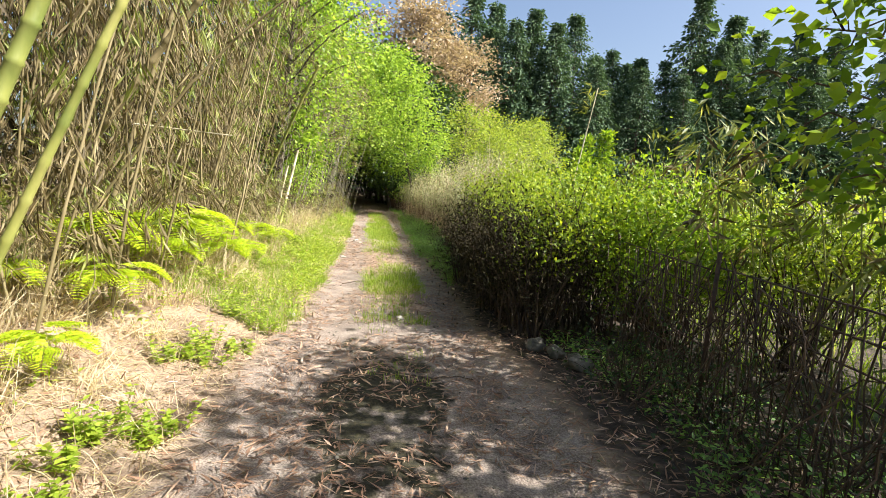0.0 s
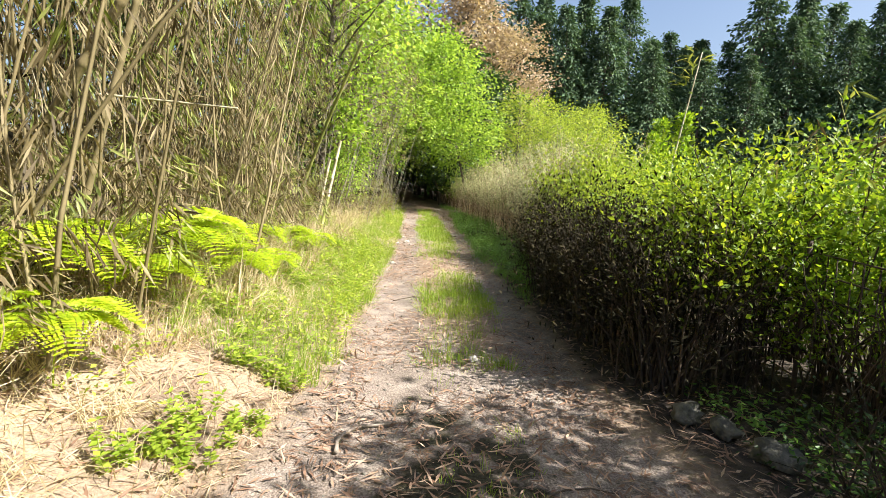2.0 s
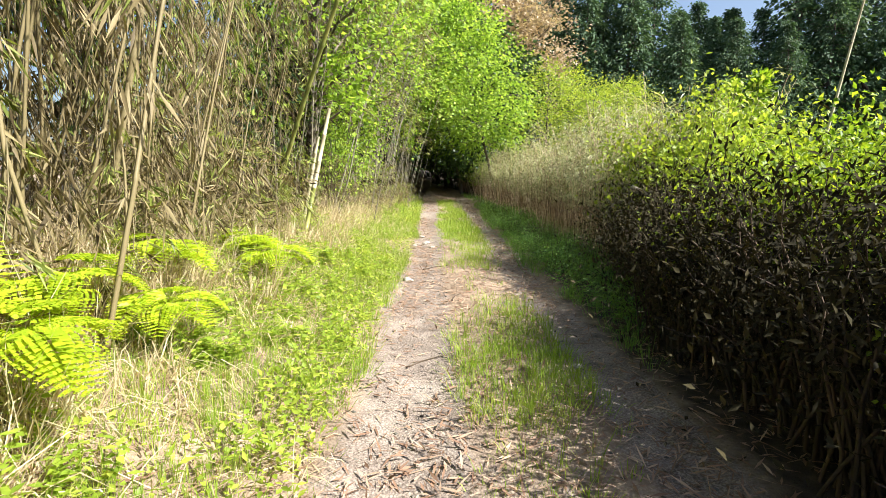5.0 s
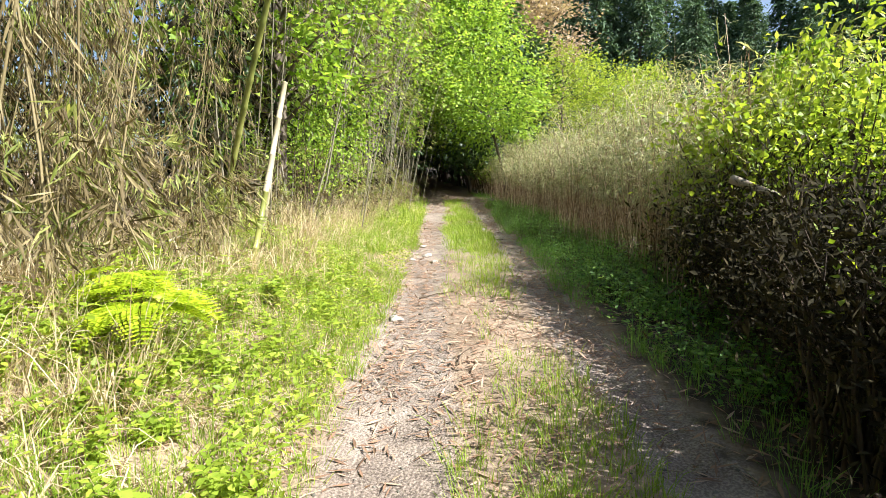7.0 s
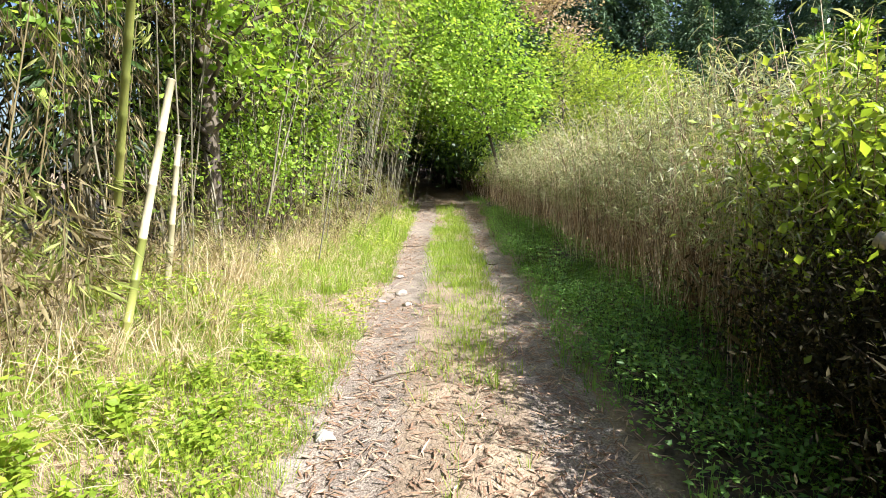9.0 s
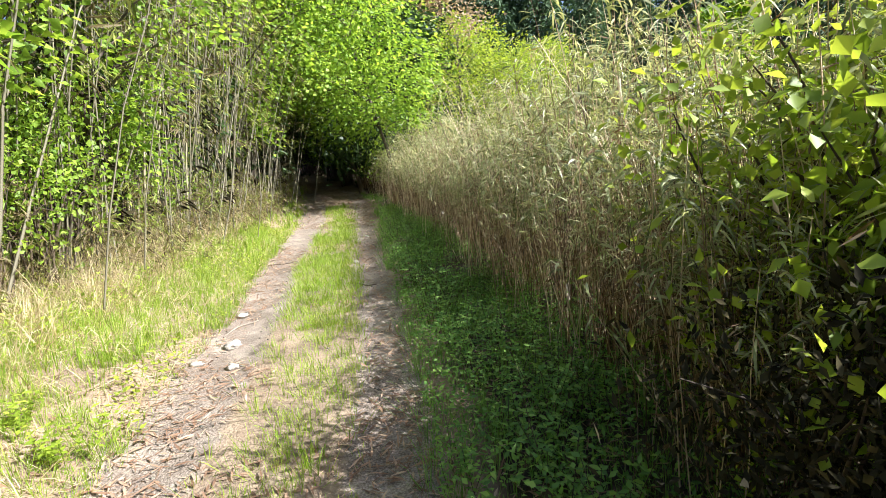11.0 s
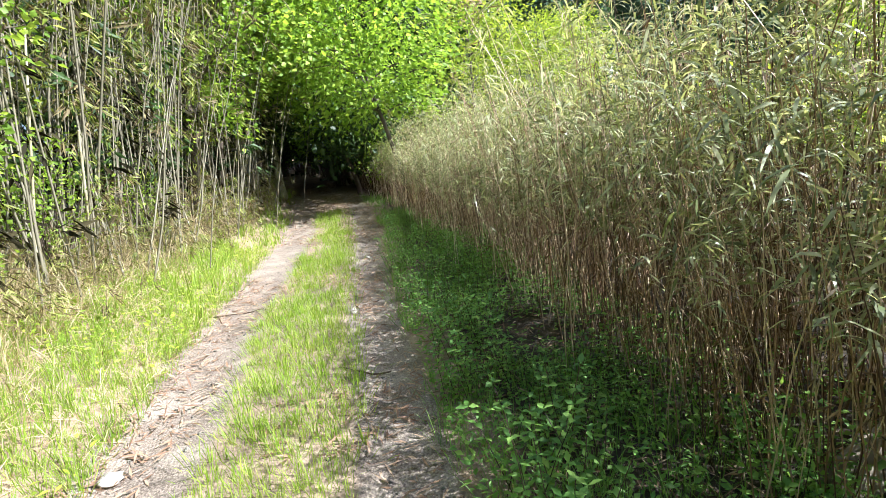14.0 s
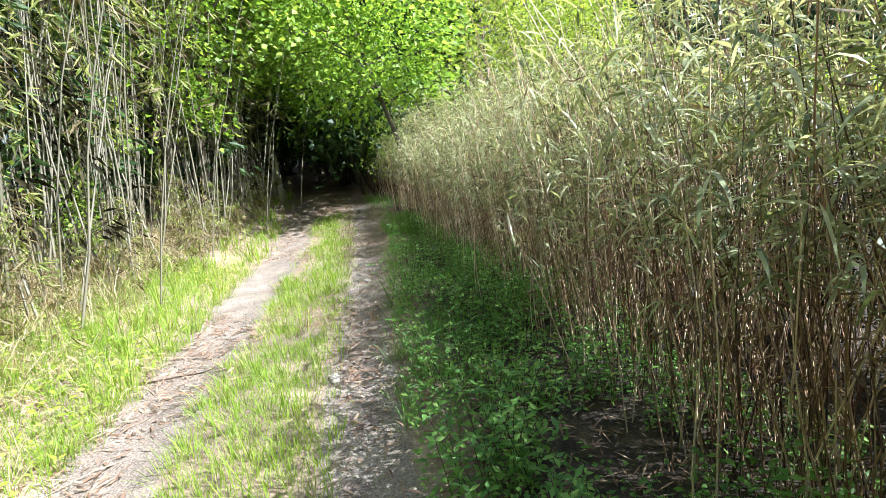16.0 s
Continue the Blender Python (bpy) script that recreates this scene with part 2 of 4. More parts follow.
def blade_soup(soup, p, d, length, width, droop):
    """Bending blades: three triangles each."""
    d, k = unit(d), len(p)
    side = unit(np.cross(d, np.array([0, 0, 1.0])) + R.normal(0, 0.3, (k, 3)))
    L, W = np.broadcast_to(length, k)[:, None], np.broadcast_to(width, k)[:, None]
    down = np.array([0, 0, -1.0]) * np.broadcast_to(droop, k)[:, None] * L
    m = p + d * L * 0.55 + down * 0.3
    v = np.stack([p - side * W / 2, p + side * W / 2, m + side * W * 0.42, m - side * W * 0.42, p + d * L + down], 1)
    i = np.arange(k)[:, None] * 5
    return soup.add(v, np.concatenate([i + [0, 1, 2], i + [0, 2, 3], i + [3, 2, 4]], 1))


def long_leaf_soup(soup, p, d, length, width, droop):
    """Lance-shaped leaves that bend: four triangles each."""
    d, k = unit(d), len(p)
    side = unit(np.cross(d, np.array([0, 0, 1.0])) + R.normal(0, 0.35, (k, 3)))
    L, W = np.broadcast_to(length, k)[:, None], np.broadcast_to(width, k)[:, None]
    down = np.array([0, 0, -1.0]) * np.broadcast_to(droop, k)[:, None] * L
    a, c = p + d * L * 0.28 + down * 0.08, p + d * L * 0.66 + down * 0.45
    v = np.stack([p, a + side * W / 2, a - side * W / 2, c + side * W * 0.4, c - side * W * 0.4, p + d * L * 0.97 + down], 1)
    i = np.arange(k)[:, None] * 6
    return soup.add(v, np.concatenate([i + [0, 1, 2], i + [2, 1, 3], i + [2, 3, 4], i + [4, 3, 5]], 1))


def tube_soup(soup, pts, radii, sides=5, cap=True):
    pts, radii = np.asarray(pts, float), np.asarray(radii, float)
    k = len(pts)
    t = unit(np.gradient(pts, axis=0))
    ref = np.array([1.0, 0, 0]) if abs(t[0][0]) < 0.8 else np.array([0, 1.0, 0])
    a = unit(np.cross(t, ref))
    b = np.cross(t, a)
    w = np.arange(sides) * 2 * np.pi / sides
    ring = pts[:, None] + radii[:, None, None] * (a[:, None] * np.cos(w)[None, :, None] + b[:, None] * np.sin(w)[None, :, None])
    f = []
    for i in range(k - 1):
        for j in range(sides):
            p, q = i * sides + j, i * sides + (j + 1) % sides
            f += [(p, q, q + sides), (p, q + sides, p + sides)]
    if cap:
        for j in range(1, sides - 1):
            f += [(0, j + 1, j), ((k - 1) * sides, (k - 1) * sides + j, (k - 1) * sides + j + 1)]
    return soup.add(ring, f)


def lattice(x, y, scale, seed):
    """Smooth value noise in -1..1."""
    g = np.random.default_rng(seed).uniform(-1, 1, (64, 64))
    u, v = x * scale + 17.3, y * scale + 5.7
    i, j = np.floor(u).astype(int), np.floor(v).astype(int)
    a, b = u - i, v - j
    a, b = a * a * (3 - 2 * a), b * b * (3 - 2 * b)
    return (g[i % 64, j % 64] * (1 - a) * (1 - b) + g[(i + 1) % 64, j % 64] * a * (1 - b)
            + g[i % 64, (j + 1) % 64] * (1 - a) * b + g[(i + 1) % 64, (j + 1) % 64] * a * b)


# ---- the plan: a farm track that bends gently to its left ----
def track_x(y):
    return np.interp(y, [-40, -2, 2.4, 4.5, 6.5, 8, 10, 12.5, 14, 16, 18, 20, 23, 26, 28, 30, 34, 41, 60, 90],
                     [4, 0.75, 0.05, -0.28, -0.6, -0.8, -1.15, -1.6, -1.78, -2.1, -2.48, -2.77, -3.2, -3.75, -4.3, -4.9, -6.4, -9.0, -16, -27])


def half_width(y):
    return np.interp(y, [0, 4.5, 6.5, 10, 12.5, 16, 20, 23, 34], [1.3, 1.3, 1.05, 1.02, 0.9, 0.95, 1.0, 1.07, 1.0])


def ground_z(x, y):
    x, y = np.asarray(x, float), np.asarray(y, float)
    u = x - track_x(y)
    h = half_width(y)
    dl, dr = np.maximum(-u - h, 0), np.maximum(u - h, 0)
    z = 1.05 * (1 - np.exp(-(dl / 2.1) ** 1.3)) - 0.10 * (1 - np.exp(-dr / 1.5)) + np.interp(y, [23.5, 29.5, 45, 90], [0, 0.4, 1.2, 2.0])
    near = np.exp(-(np.abs(u) / 2.2) ** 4)
    rut = np.exp(-((u + 0.62) / 0.3) ** 2) + np.exp(-((u - 0.76) / 0.22) ** 2)
    z = z + near * (-0.035 * rut + 0.012 * lattice(x, y, 2.6, 3) + 0.006 * lattice(x, y, 8, 4))
    z = z + (1 - near) * (0.06 * lattice(x, y, 0.8, 5) + 0.025 * lattice(x, y, 3, 6)) * np.exp(-np.abs(u) / 60)
    return z


def build_ground():
    us = np.concatenate([[-1500, -600, -250, -100, -50, -30, -20, -14, -10, -8], np.arange(-6.5, -2.4, 0.25), np.arange(-2.4, 2.4, 0.06),
                         np.arange(2.4, 6.5, 0.25), [8, 10, 14, 20, 30, 50, 100, 250, 600, 1500]])
    ys = np.concatenate([[-1500, -500, -150, -60, -25, -10, -5, -2], np.arange(-1, 26, 0.08), np.arange(26, 44, 0.3), [46, 50, 56, 64, 76, 100, 150, 300, 700, 1500]])
    U, Y = np.meshgrid(us, ys)
    X = U + track_x(Y)
    Z = ground_z(X, Y)
    nx, ny = len(us), len(ys)
    i, j = np.meshgrid(np.arange(nx - 1), np.arange(ny - 1))
    q = (j * nx + i).ravel()
    f = np.concatenate([np.stack([q, q + 1, q + nx + 1], 1), np.stack([q, q + nx + 1, q + nx], 1)])
    ob = new("ground", Soup().add(np.stack([X, Y, Z], -1), f).mesh("ground", ground_material(), True))
    rut = np.exp(-((U + 0.62) / 0.38) ** 4) + np.exp(-((U - 0.76) / 0.26) ** 4)
    early = np.clip((9 - Y) / 4, 0, 1)
    wide = np.exp(-(np.abs(U) / (half_width(Y) * 0.98)) ** 6)
    road = np.maximum(rut * np.clip((40 - Y) / 14, 0.15, 1), early * wide) * (0.85 + 0.25 * lattice(X, Y, 1.3, 8))
    moss = np.exp(-((U + 0.05) / 0.55) ** 4) * np.clip((6.4 - Y) / 1.5, 0, 1) * (0.85 + 0.3 * lattice(X, Y, 1.7, 9))
    # Darkened soil reaches into the right rut, where the hedge's shade falls.
    shade_soil = np.clip((U - half_width(Y) + np.interp(Y, [5, 10, 13], [0.3, 0.3, -0.05])) / 0.7, 0, 1)
    for name, val in (("road", road), ("moss", moss), ("shade_soil", shade_soil)):
        a = ob.data.attributes.new(name, "FLOAT", "POINT")
        a.data.foreach_set("value", val.ravel().astype(np.float32))
    tagged(ob, "dirt farm track with two pale wheel ruts between leaf-littered banks", "ground", "", "structure")


build_ground()


# ---- plants ----
def curve_to(base, tip, sag=0.0, k=7, wob=0.0):
    s = np.linspace(0, 1, k)[:, None]
    base, tip = np.asarray(base, float), np.asarray(tip, float)
    p = base + (tip - base) * s
    p[:, 2] += (sag * np.sin(s * np.pi))[:, 0]
    if wob:
        p[1:] += np.cumsum(R.normal(0, wob, (k - 1, 3)), 0)
    return p


def cloud_dirs(k, up=0.0):
    d = unit(R.normal(0, 1, (k, 3)))
    d[:, 2] += up
    return unit(d)


def tree(name, label, category, height, crown_base, radius, limbs, per_cluster, leaf, mat, bark=BARK, trunk_r=0.12, lean=(0, 0),
         profile="round", cluster=0.32, twigs=6, hang=-0.35, sweep=0.25, group="", bare=False):
    """A tapered trunk, limbs and twigs, and leaves in clusters round the twig ends."""
    ob = thing(name, label, category, group)
    trunk, limb, crown = Soup(), Soup(), Soup()
    top = np.array([lean[0], lean[1], height])
    axis = curve_to((0, 0, -0.1), top * [1, 1, 0.94], 0, 9, height * 0.006)
    tube_soup(trunk, axis, np.linspace(trunk_r, trunk_r * 0.12, 9) * (1 + 0.35 * np.exp(-np.arange(9) * 1.8)), 8)
    P, D, S = [], [], []
    for i in range(limbs):
        s = (i + R.uniform(0, 1)) / limbs
        z = crown_base + (height - crown_base) * s
        at = np.array([np.interp(z, axis[:, 2], axis[:, c]) for c in (0, 1)] + [min(z, axis[-1, 2])])
        reach = radius * (np.sin(np.pi * (0.16 + 0.8 * s)) ** 0.7 if profile == "round" else min(1, s * 6 + 0.5) * (1 - s) ** 1.0 + 0.006) * R.uniform(0.6, 1.2)
        w = i * 2.4 + R.uniform(-0.4, 0.4)
        start = at - [0, 0, reach * sweep * 1.1] if profile == "round" else at
        start[2] = max(start[2], height * 0.12)
        end = at + np.array([math.cos(w) * reach, math.sin(w) * reach, reach * sweep])
        path = curve_to(start, end, reach * 0.08, 6, reach * 0.02)
        if not bare:
            limb = Soup()
        tube_soup(limb, path if not bare else path[::5], np.linspace(trunk_r * 0.32 * (1 - 0.6 * s), 0.006, 6 if not bare else 2), 4 if not bare else 3, False)
        for j in range(twigs):
            f = R.uniform(0.3, 1.0) if j else 1.0
            q = np.array([np.interp(f, np.linspace(0, 1, 6), path[:, c]) for c in range(3)])
            tip = q + R.normal(0, 1, 3) * reach * 0.2 * (1.15 - f * 0.5)
            if not bare:
                tube_soup(limb, [q, (q + tip) / 2 + R.normal(0, 0.02, 3), tip], [0.009, 0.006, 0.003], 3, False)
            k = max(3, int(per_cluster * R.uniform(0.5, 1.5)))
            c = tip + R.normal(0, cluster * (1 if profile == "round" else 0.45 + 0.65 * reach / radius), (k, 3)) * [1, 1, 0.7]
            P.append(c)
            S.append(np.full(k, 1.0 if profile == "round" else 0.6 + 0.4 * reach / radius))
            D.append(unit(c - at + R.normal(0, 0.5, (k, 3)) * reach) + [0, 0, hang])
        if not bare:
            part("limb", limb, bark, ob)
    P, D, S = np.concatenate(P), np.concatenate(D), np.concatenate(S)
    leaf_soup(crown, P, D, cloud_dirs(len(P), 0.9), S * leaf[0] * R.uniform(0.6, 1.3, len(P)), S * leaf[1] * R.uniform(0.7, 1.3, len(P)))
    part("trunk", trunk, bark, ob, "", True)
    if bare:
        part("branchwork", limb, bark, ob)
    part("crown", crown, mat, ob)
    return ob


def culm_soup(path, r0, r1, sides=6, nodes=9):
    """A jointed culm: raised rings at its nodes."""
    s = Soup()
    pts, rad = [], []
    for i in range(nodes + 1):
        for off, g in ((-0.006, 1.0), (0.0, 1.18), (0.006, 0.97)):
            f = min(max(i / nodes + off, 0), 1)
            pts.append([np.interp(f, np.linspace(0, 1, len(path)), path[:, c]) for c in range(3)])
            rad.append((r0 + (r1 - r0) * f) * g)
    return tube_soup(s, pts, rad, sides)


def bamboo_leaves(path, start, nodes, per, length, width, spread, tuft=0.55):
    P, D = [], []
    for i in range(nodes):
        f = start + (1 - start) * (i + R.uniform(0, 1)) / nodes
        q = np.array([np.interp(f, np.linspace(0, 1, len(path)), path[:, c]) for c in range(3)])
        w = R.uniform(0, 2 * np.pi)
        out = np.array([math.cos(w), math.sin(w), R.uniform(0.0, 0.9)]) * spread * R.uniform(0.3, 1.2)
        k = max(2, int(per * R.uniform(0.5, 1.5)))
        P.append(q + out * R.uniform(tuft, 1, (k, 1)) + R.normal(0, spread * 0.12, (k, 3)))
        D.append(unit(unit(out) + R.normal(0, 0.55, (k, 3)) + [0, 0, -0.45]))
    P, D = np.concatenate(P), np.concatenate(D)
    return P, D, length * R.uniform(0.55, 1.35, len(P)), width * R.uniform(0.7, 1.3, len(P))


def bamboo_clump(label, culms, height, dry, green, lean, spread=0.35, base=0.45, r=0.013, culm_mat=CULM, dry_mat=STRAW, start=0.12, leaf=(0.2, 0.022), cheap=True, green_mat=BAMBOO_LEAF, hang=0.75):
    ob = thing("bamboo_clump", label, "bamboo", "bamboo thicket")
    sd, sg = Soup(), Soup()
    for i in range(culms):
        b = np.array([*R.normal(0, base, 2), -0.15])
        h = height * R.uniform(0.65, 1.1)
        tip = b + [lean[0] * h + R.normal(0, 0.12) * h, lean[1] * h + R.normal(0, 0.12) * h, h]
        path = curve_to(b, tip, 0.0, 8, 0.03)
        path[:, 0] += (np.linspace(0, 1, 8) ** 2) * lean[0] * h * 0.35
        part("culm", culm_soup(path, r * R.uniform(0.7, 1.5), 0.003, 4, 5), culm_mat, ob, "", True)
        P, D, L, W = bamboo_leaves(path, start, dry, 9, leaf[0], leaf[1], spread)
        lay = (lambda soup: leaf_soup(soup, P, D + [0, 0, -hang], cloud_dirs(len(P), 0.3), L, W, 0.15)) if cheap else (lambda soup: long_leaf_soup(soup, P, D, L, W, R.uniform(0.1, 0.8, len(P))))
        lay(sd)
        if green:
            P, D, L, W = bamboo_leaves(path, 0.3, green, 9, leaf[0] * 0.9, leaf[1], spread)
            lay(sg)
    part("dry_foliage", sd, dry_mat, ob)
    if green:
        part("green_foliage", sg, green_mat, ob)
    return ob


def put(ob, x, y, turn=None, scale=1.0, z=None, tilt=(0, 0)):
    z = float(ground_z(x, y)) if z is None else z
    turn = R.uniform(0, 360) if turn is None else turn
    return pose(x, y, z - 0.03, tilt[0], tilt[1], turn) @ Matrix.Diagonal((scale, scale, scale, 1))


def sow(protos, spots):
    """First plant of each kind stands at its first spot, the others are copies."""
    for i, m in enumerate(spots):
        p = protos[i % len(protos)]
        if i < len(protos):
            p.matrix_basis = m
        else:
            c = copy_thing(p, Matrix.Identity(4))
            c.matrix_basis = m


def left_of(y, d):
    return float(track_x(y) - half_width(y) - d)


def right_of(y, d):
    return float(track_x(y) + half_width(y) + d)


# the bamboo thicket on the bank
dense = [bamboo_clump("dense thicket bamboo with straw-coloured hanging leaves on the bank", 10, h, 17, 5, (0.13, -0.02), 0.3, 0.36, 0.011, leaf=(0.19, 0.016), hang=1.7) for h in (4.6, 5.4, 6.0, 3.8)]
spots = []
for y in np.arange(0.2, 12.8, 0.8):
    for d in (2.05, 2.9):
        spots.append(put(None, left_of(y, d + R.uniform(-0.25, 0.25) + 0.2 * (y > 9)), y + R.uniform(-0.35, 0.35), R.uniform(-35, 35), R.uniform(0.85, 1.15) * np.interp(y, [8.5, 10.5], [1, 0.66])))
sow(dense, spots)
low = [bamboo_clump("low dwarf bamboo with dry drooping leaves under the thicket", 8, h, 10, 6, (0.10, -0.02), 0.22, 0.42, 0.005, CULM, STRAW, 0.05, (0.16, 0.016)) for h in (1.5, 1.9, 1.2)]
spots = []
for y in np.arange(0.4, 36, 0.65):
    spots.append(put(None, left_of(y, float(np.interp(y, [9, 13, 17, 20.5, 29], [1.75, 1.7, 1.2, 0.85, 0.55])) + R.uniform(-0.2, 0.2)), y, None, R.uniform(0.7, 1.1) * (1 if y < 12 else 0.75)))
sow(low, spots)
thin = [bamboo_clump("tall thin bamboo culms with sparse green leaves", 18, h, 3, 5, (0.12, 0.0), 0.4, 0.5, 0.0115, GREY_CULM, STRAW, 0.4) for h in (6.5, 7.5, 5.5)]
spots = []
for y in np.arange(13.6, 30.5, 0.8):
    for d in (0.75, 1.5):
        spots.append(put(None, left_of(y, d + R.uniform(-0.25, 0.25) + float(np.interp(y, [13, 17, 20.5, 29], [1.7, 1.2, 0.8, 0.5]))), y + R.uniform(-0.4, 0.4), R.uniform(-40, 40), R.uniform(0.85, 1.15)))
sow(thin, spots)
# Back rows take dark leaf colours in place of the thicket's inner shade.
back = [bamboo_clump("bamboo deep in the thicket, leaves coloured dark for its shade", 5, h, 7, 17, (0.06, 0), 0.6, 0.8, 0.018, GREY_CULM, DUSKY, 0.02, (0.3, 0.06), green_mat=DEEP) for h in (7.0, 8.0)]
spots = []
for y in np.arange(-2, 46, 1.5):
    for d in (4.0, 5.2) if y < 12 else (4.0,):
        spots.append(put(None, left_of(y, d + R.uniform(-0.3, 0.3) - 0.07 * max(min(y, 29) - 12, 0)), y + R.uniform(-0.6, 0.6), None, R.uniform(0.9, 1.2)))
sow(back, spots)
# Low filler bamboo, its leaves darkened to make the thicket's inside look black.
gloom = [bamboo_clump("leafy undergrowth bamboo inside the thicket, shade put into its colour", 8, 2.8, 10, 12, (0.03, 0), 0.4, 0.7, 0.012, GREY_CULM, DUSKY, 0.02, (0.17, 0.035), green_mat=DEEP)]
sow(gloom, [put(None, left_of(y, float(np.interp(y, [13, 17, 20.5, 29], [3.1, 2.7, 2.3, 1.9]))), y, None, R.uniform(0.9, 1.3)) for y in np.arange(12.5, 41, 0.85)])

# reeds on the other side
def reed_clump(label, stems, height, dry, green):
    ob = thing("reed_clump", label, "reed", "reed bank")
    st, sd, sg = Soup(), Soup(), Soup()
    for i in range(stems):
        b = np.array([*R.normal(0, 0.28, 2), -0.12])
        h = height * R.uniform(0.6, 1.08)
        tip = b + [R.normal(-0.04, 0.13) * h, R.normal(0, 0.16) * h, h]
        path = curve_to(b, tip, 0.0, 5, 0.035)
        tube_soup(st, path, np.linspace(0.0046, 0.0018, 5) * R.uniform(0.6, 1.5), 3, False)
        P, D, L, W = bamboo_leaves(path, 0.3, dry, 3, 0.11, 0.010, 0.07)
        leaf_soup(sd, P, D + [0, 0, -0.6], cloud_dirs(len(P), 0.2), L, W, 0.15)
        if green:
            P, D, L, W = bamboo_leaves(path, 0.78, green, 3, 0.17, 0.016, 0.12)
            long_leaf_soup(sg, P, D + [0, 0, 0.5], L, W, R.uniform(0.2, 0.9, len(P)))
    tagged(part("stalk_mass", st, REED, ob), kind="stuff")
    part("dry_foliage", sd, BROWN_STRAW, ob)
    part("green_foliage", sg, SASA, ob)
    return ob


reeds = [reed_clump("dense brown dry reeds with pale green leafy tops", 66, h, 3, 6) for h in (2.5, 2.8, 2.2)]
def reed_face(y):
    return float(np.interp(y, [12, 14.2, 15.7, 17.3, 18.3, 21.2, 25.5, 29.5, 34], [0.35, 0.32, 0.12, -0.1, -0.4, -0.95, -2.0, -3.3, -4.6]))


spots = []
for y in np.arange(12.0, 31.5, 0.55):
    for d in (0.3, 1.0, 1.75):
        spots.append(put(None, reed_face(y) + d + R.uniform(-0.15, 0.15), y + R.uniform(-0.25, 0.25), None,
                         R.uniform(0.85, 1.1) * np.interp(y, [12, 14, 17, 20, 26, 34], [0.82, 0.95, 0.92, 0.85, 0.8, 0.75]) * (0.8 if d < 0.5 else 1.05 if d < 1.5 else 0.5)))
sow(reeds, spots)


def shrub(label, height, radius, n_stems, leaf, mat, count, name="shrub", group="hedge", cluster=0.14, inner=0.35):
    """Arching stems and leaf clusters over an uneven dome."""
    ob = thing(name, label, "shrub", group)
    st, lv = Soup(), Soup()
    P, D = [], []
    for i in range(n_stems):
        w, f = R.uniform(0, 2 * np.pi), math.sqrt(R.uniform(0, 1))
        tip = np.array([math.cos(w) * radius * f, math.sin(w) * radius * f, height * (1 - 0.45 * f * f) * R.uniform(0.7, 1.12)])
        path = curve_to((R.normal(0, 0.12), R.normal(0, 0.12), -0.1), tip, 0.15 * height, 6, 0.03)
        tube_soup(st, path, np.linspace(0.012, 0.003, 6), 4, False)
        for g in np.linspace(inner, 1.0, 6):
            q = np.array([np.interp(g, np.linspace(0, 1, 6), path[:, c]) for c in range(3)])
            k = max(2, int(count / n_stems / 6 * R.uniform(0.4, 1.6) * (0.15 + 1.7 * g * g)))
            P.append(q + R.normal(0, cluster * (0.7 + g), (k, 3)))
            D.append(unit(R.normal(0, 1, (k, 3)) + unit(tip) * 0.7))
    P, D = np.concatenate(P), np.concatenate(D)
    leaf_soup(lv, P, D, cloud_dirs(len(P), 1.2), leaf[0] * R.uniform(0.6, 1.4, len(P)), leaf[1] * R.uniform(0.6, 1.4, len(P)))
    tagged(part("stem_tangle", st, TWIG, ob), kind="stuff")
    part("foliage", lv, mat, ob)
    return ob


# the overgrown fence line
hedges = [shrub("dense hedge shrub tangled over the wire fence", 1.8, 0.95, 44, (0.048, 0.029), HEDGE, 4600, inner=0.6, cluster=0.085),
          shrub("bright green leafy shrub behind the fence", 1.85, 1.0, 44, (0.05, 0.032), FRESH, 4300, inner=0.6, cluster=0.09),
          shrub("dense hedge shrub with coppery young tips over the fence", 1.65, 0.9, 44, (0.047, 0.027), HEDGE, 4600, inner=0.6, cluster=0.085)]
spots = []
for y in np.arange(6.5, 9.8, 0.7):
    for d in (1.2, 2.1):
        spots.append(put(None, right_of(y, d + R.uniform(-0.15, 0.15)), y + R.uniform(-0.2, 0.2), None, R.uniform(0.85, 1.1) * (1.0 if y < 7.6 else 0.84)))
for x, y, sc in ((4.3, 3.2, 0.85), (4.4, 4.4, 0.9), (3.6, 5.6, 0.95), (2.4, 5.9, 0.8), (4.8, 2.0, 0.85)):
    spots.append(put(None, x, y, None, sc))
for y in np.arange(9.8, 12.2, 0.75):
    spots.append(put(None, right_of(y, 1.6 + R.uniform(-0.2, 0.2)), y, None, R.uniform(0.65, 0.8)))
    spots.append(put(None, right_of(y, 2.8 + R.uniform(-0.2, 0.2)), y + 0.3, None, R.uniform(0.9, 1.1)))
for y, d, sc in ((12.6, 2.6, 1.05), (13.2, 3.2, 1.15)):
    spots.append(put(None, right_of(y, d), y, None, sc))
sow(hedges, spots)
open_bush = shrub("yellow-green bush with open branches beside the reeds", 2.0, 0.85, 34, (0.058, 0.036), LIME, 2600, "bush", "bushes by the reeds", 0.1, 0.5)
sow([open_bush], [put(None, right_of(y, d), y, None, sc) for y, d, sc in ((10.9, 1.75, 0.95), (11.5, 1.85, 1.08), (12.3, 1.9, 1.1), (11.9, 2.5, 1.15))])
# Dead creeper, darkened so that its colour gives the hedge face its shade.
front = [shrub("withered creeper tangled in hedge and reeds, shade painted into its colour", 1.42, 0.6, 40, (0.05, 0.018), DUSKY, 3400, "creeper", "hedge front", 0.12)]
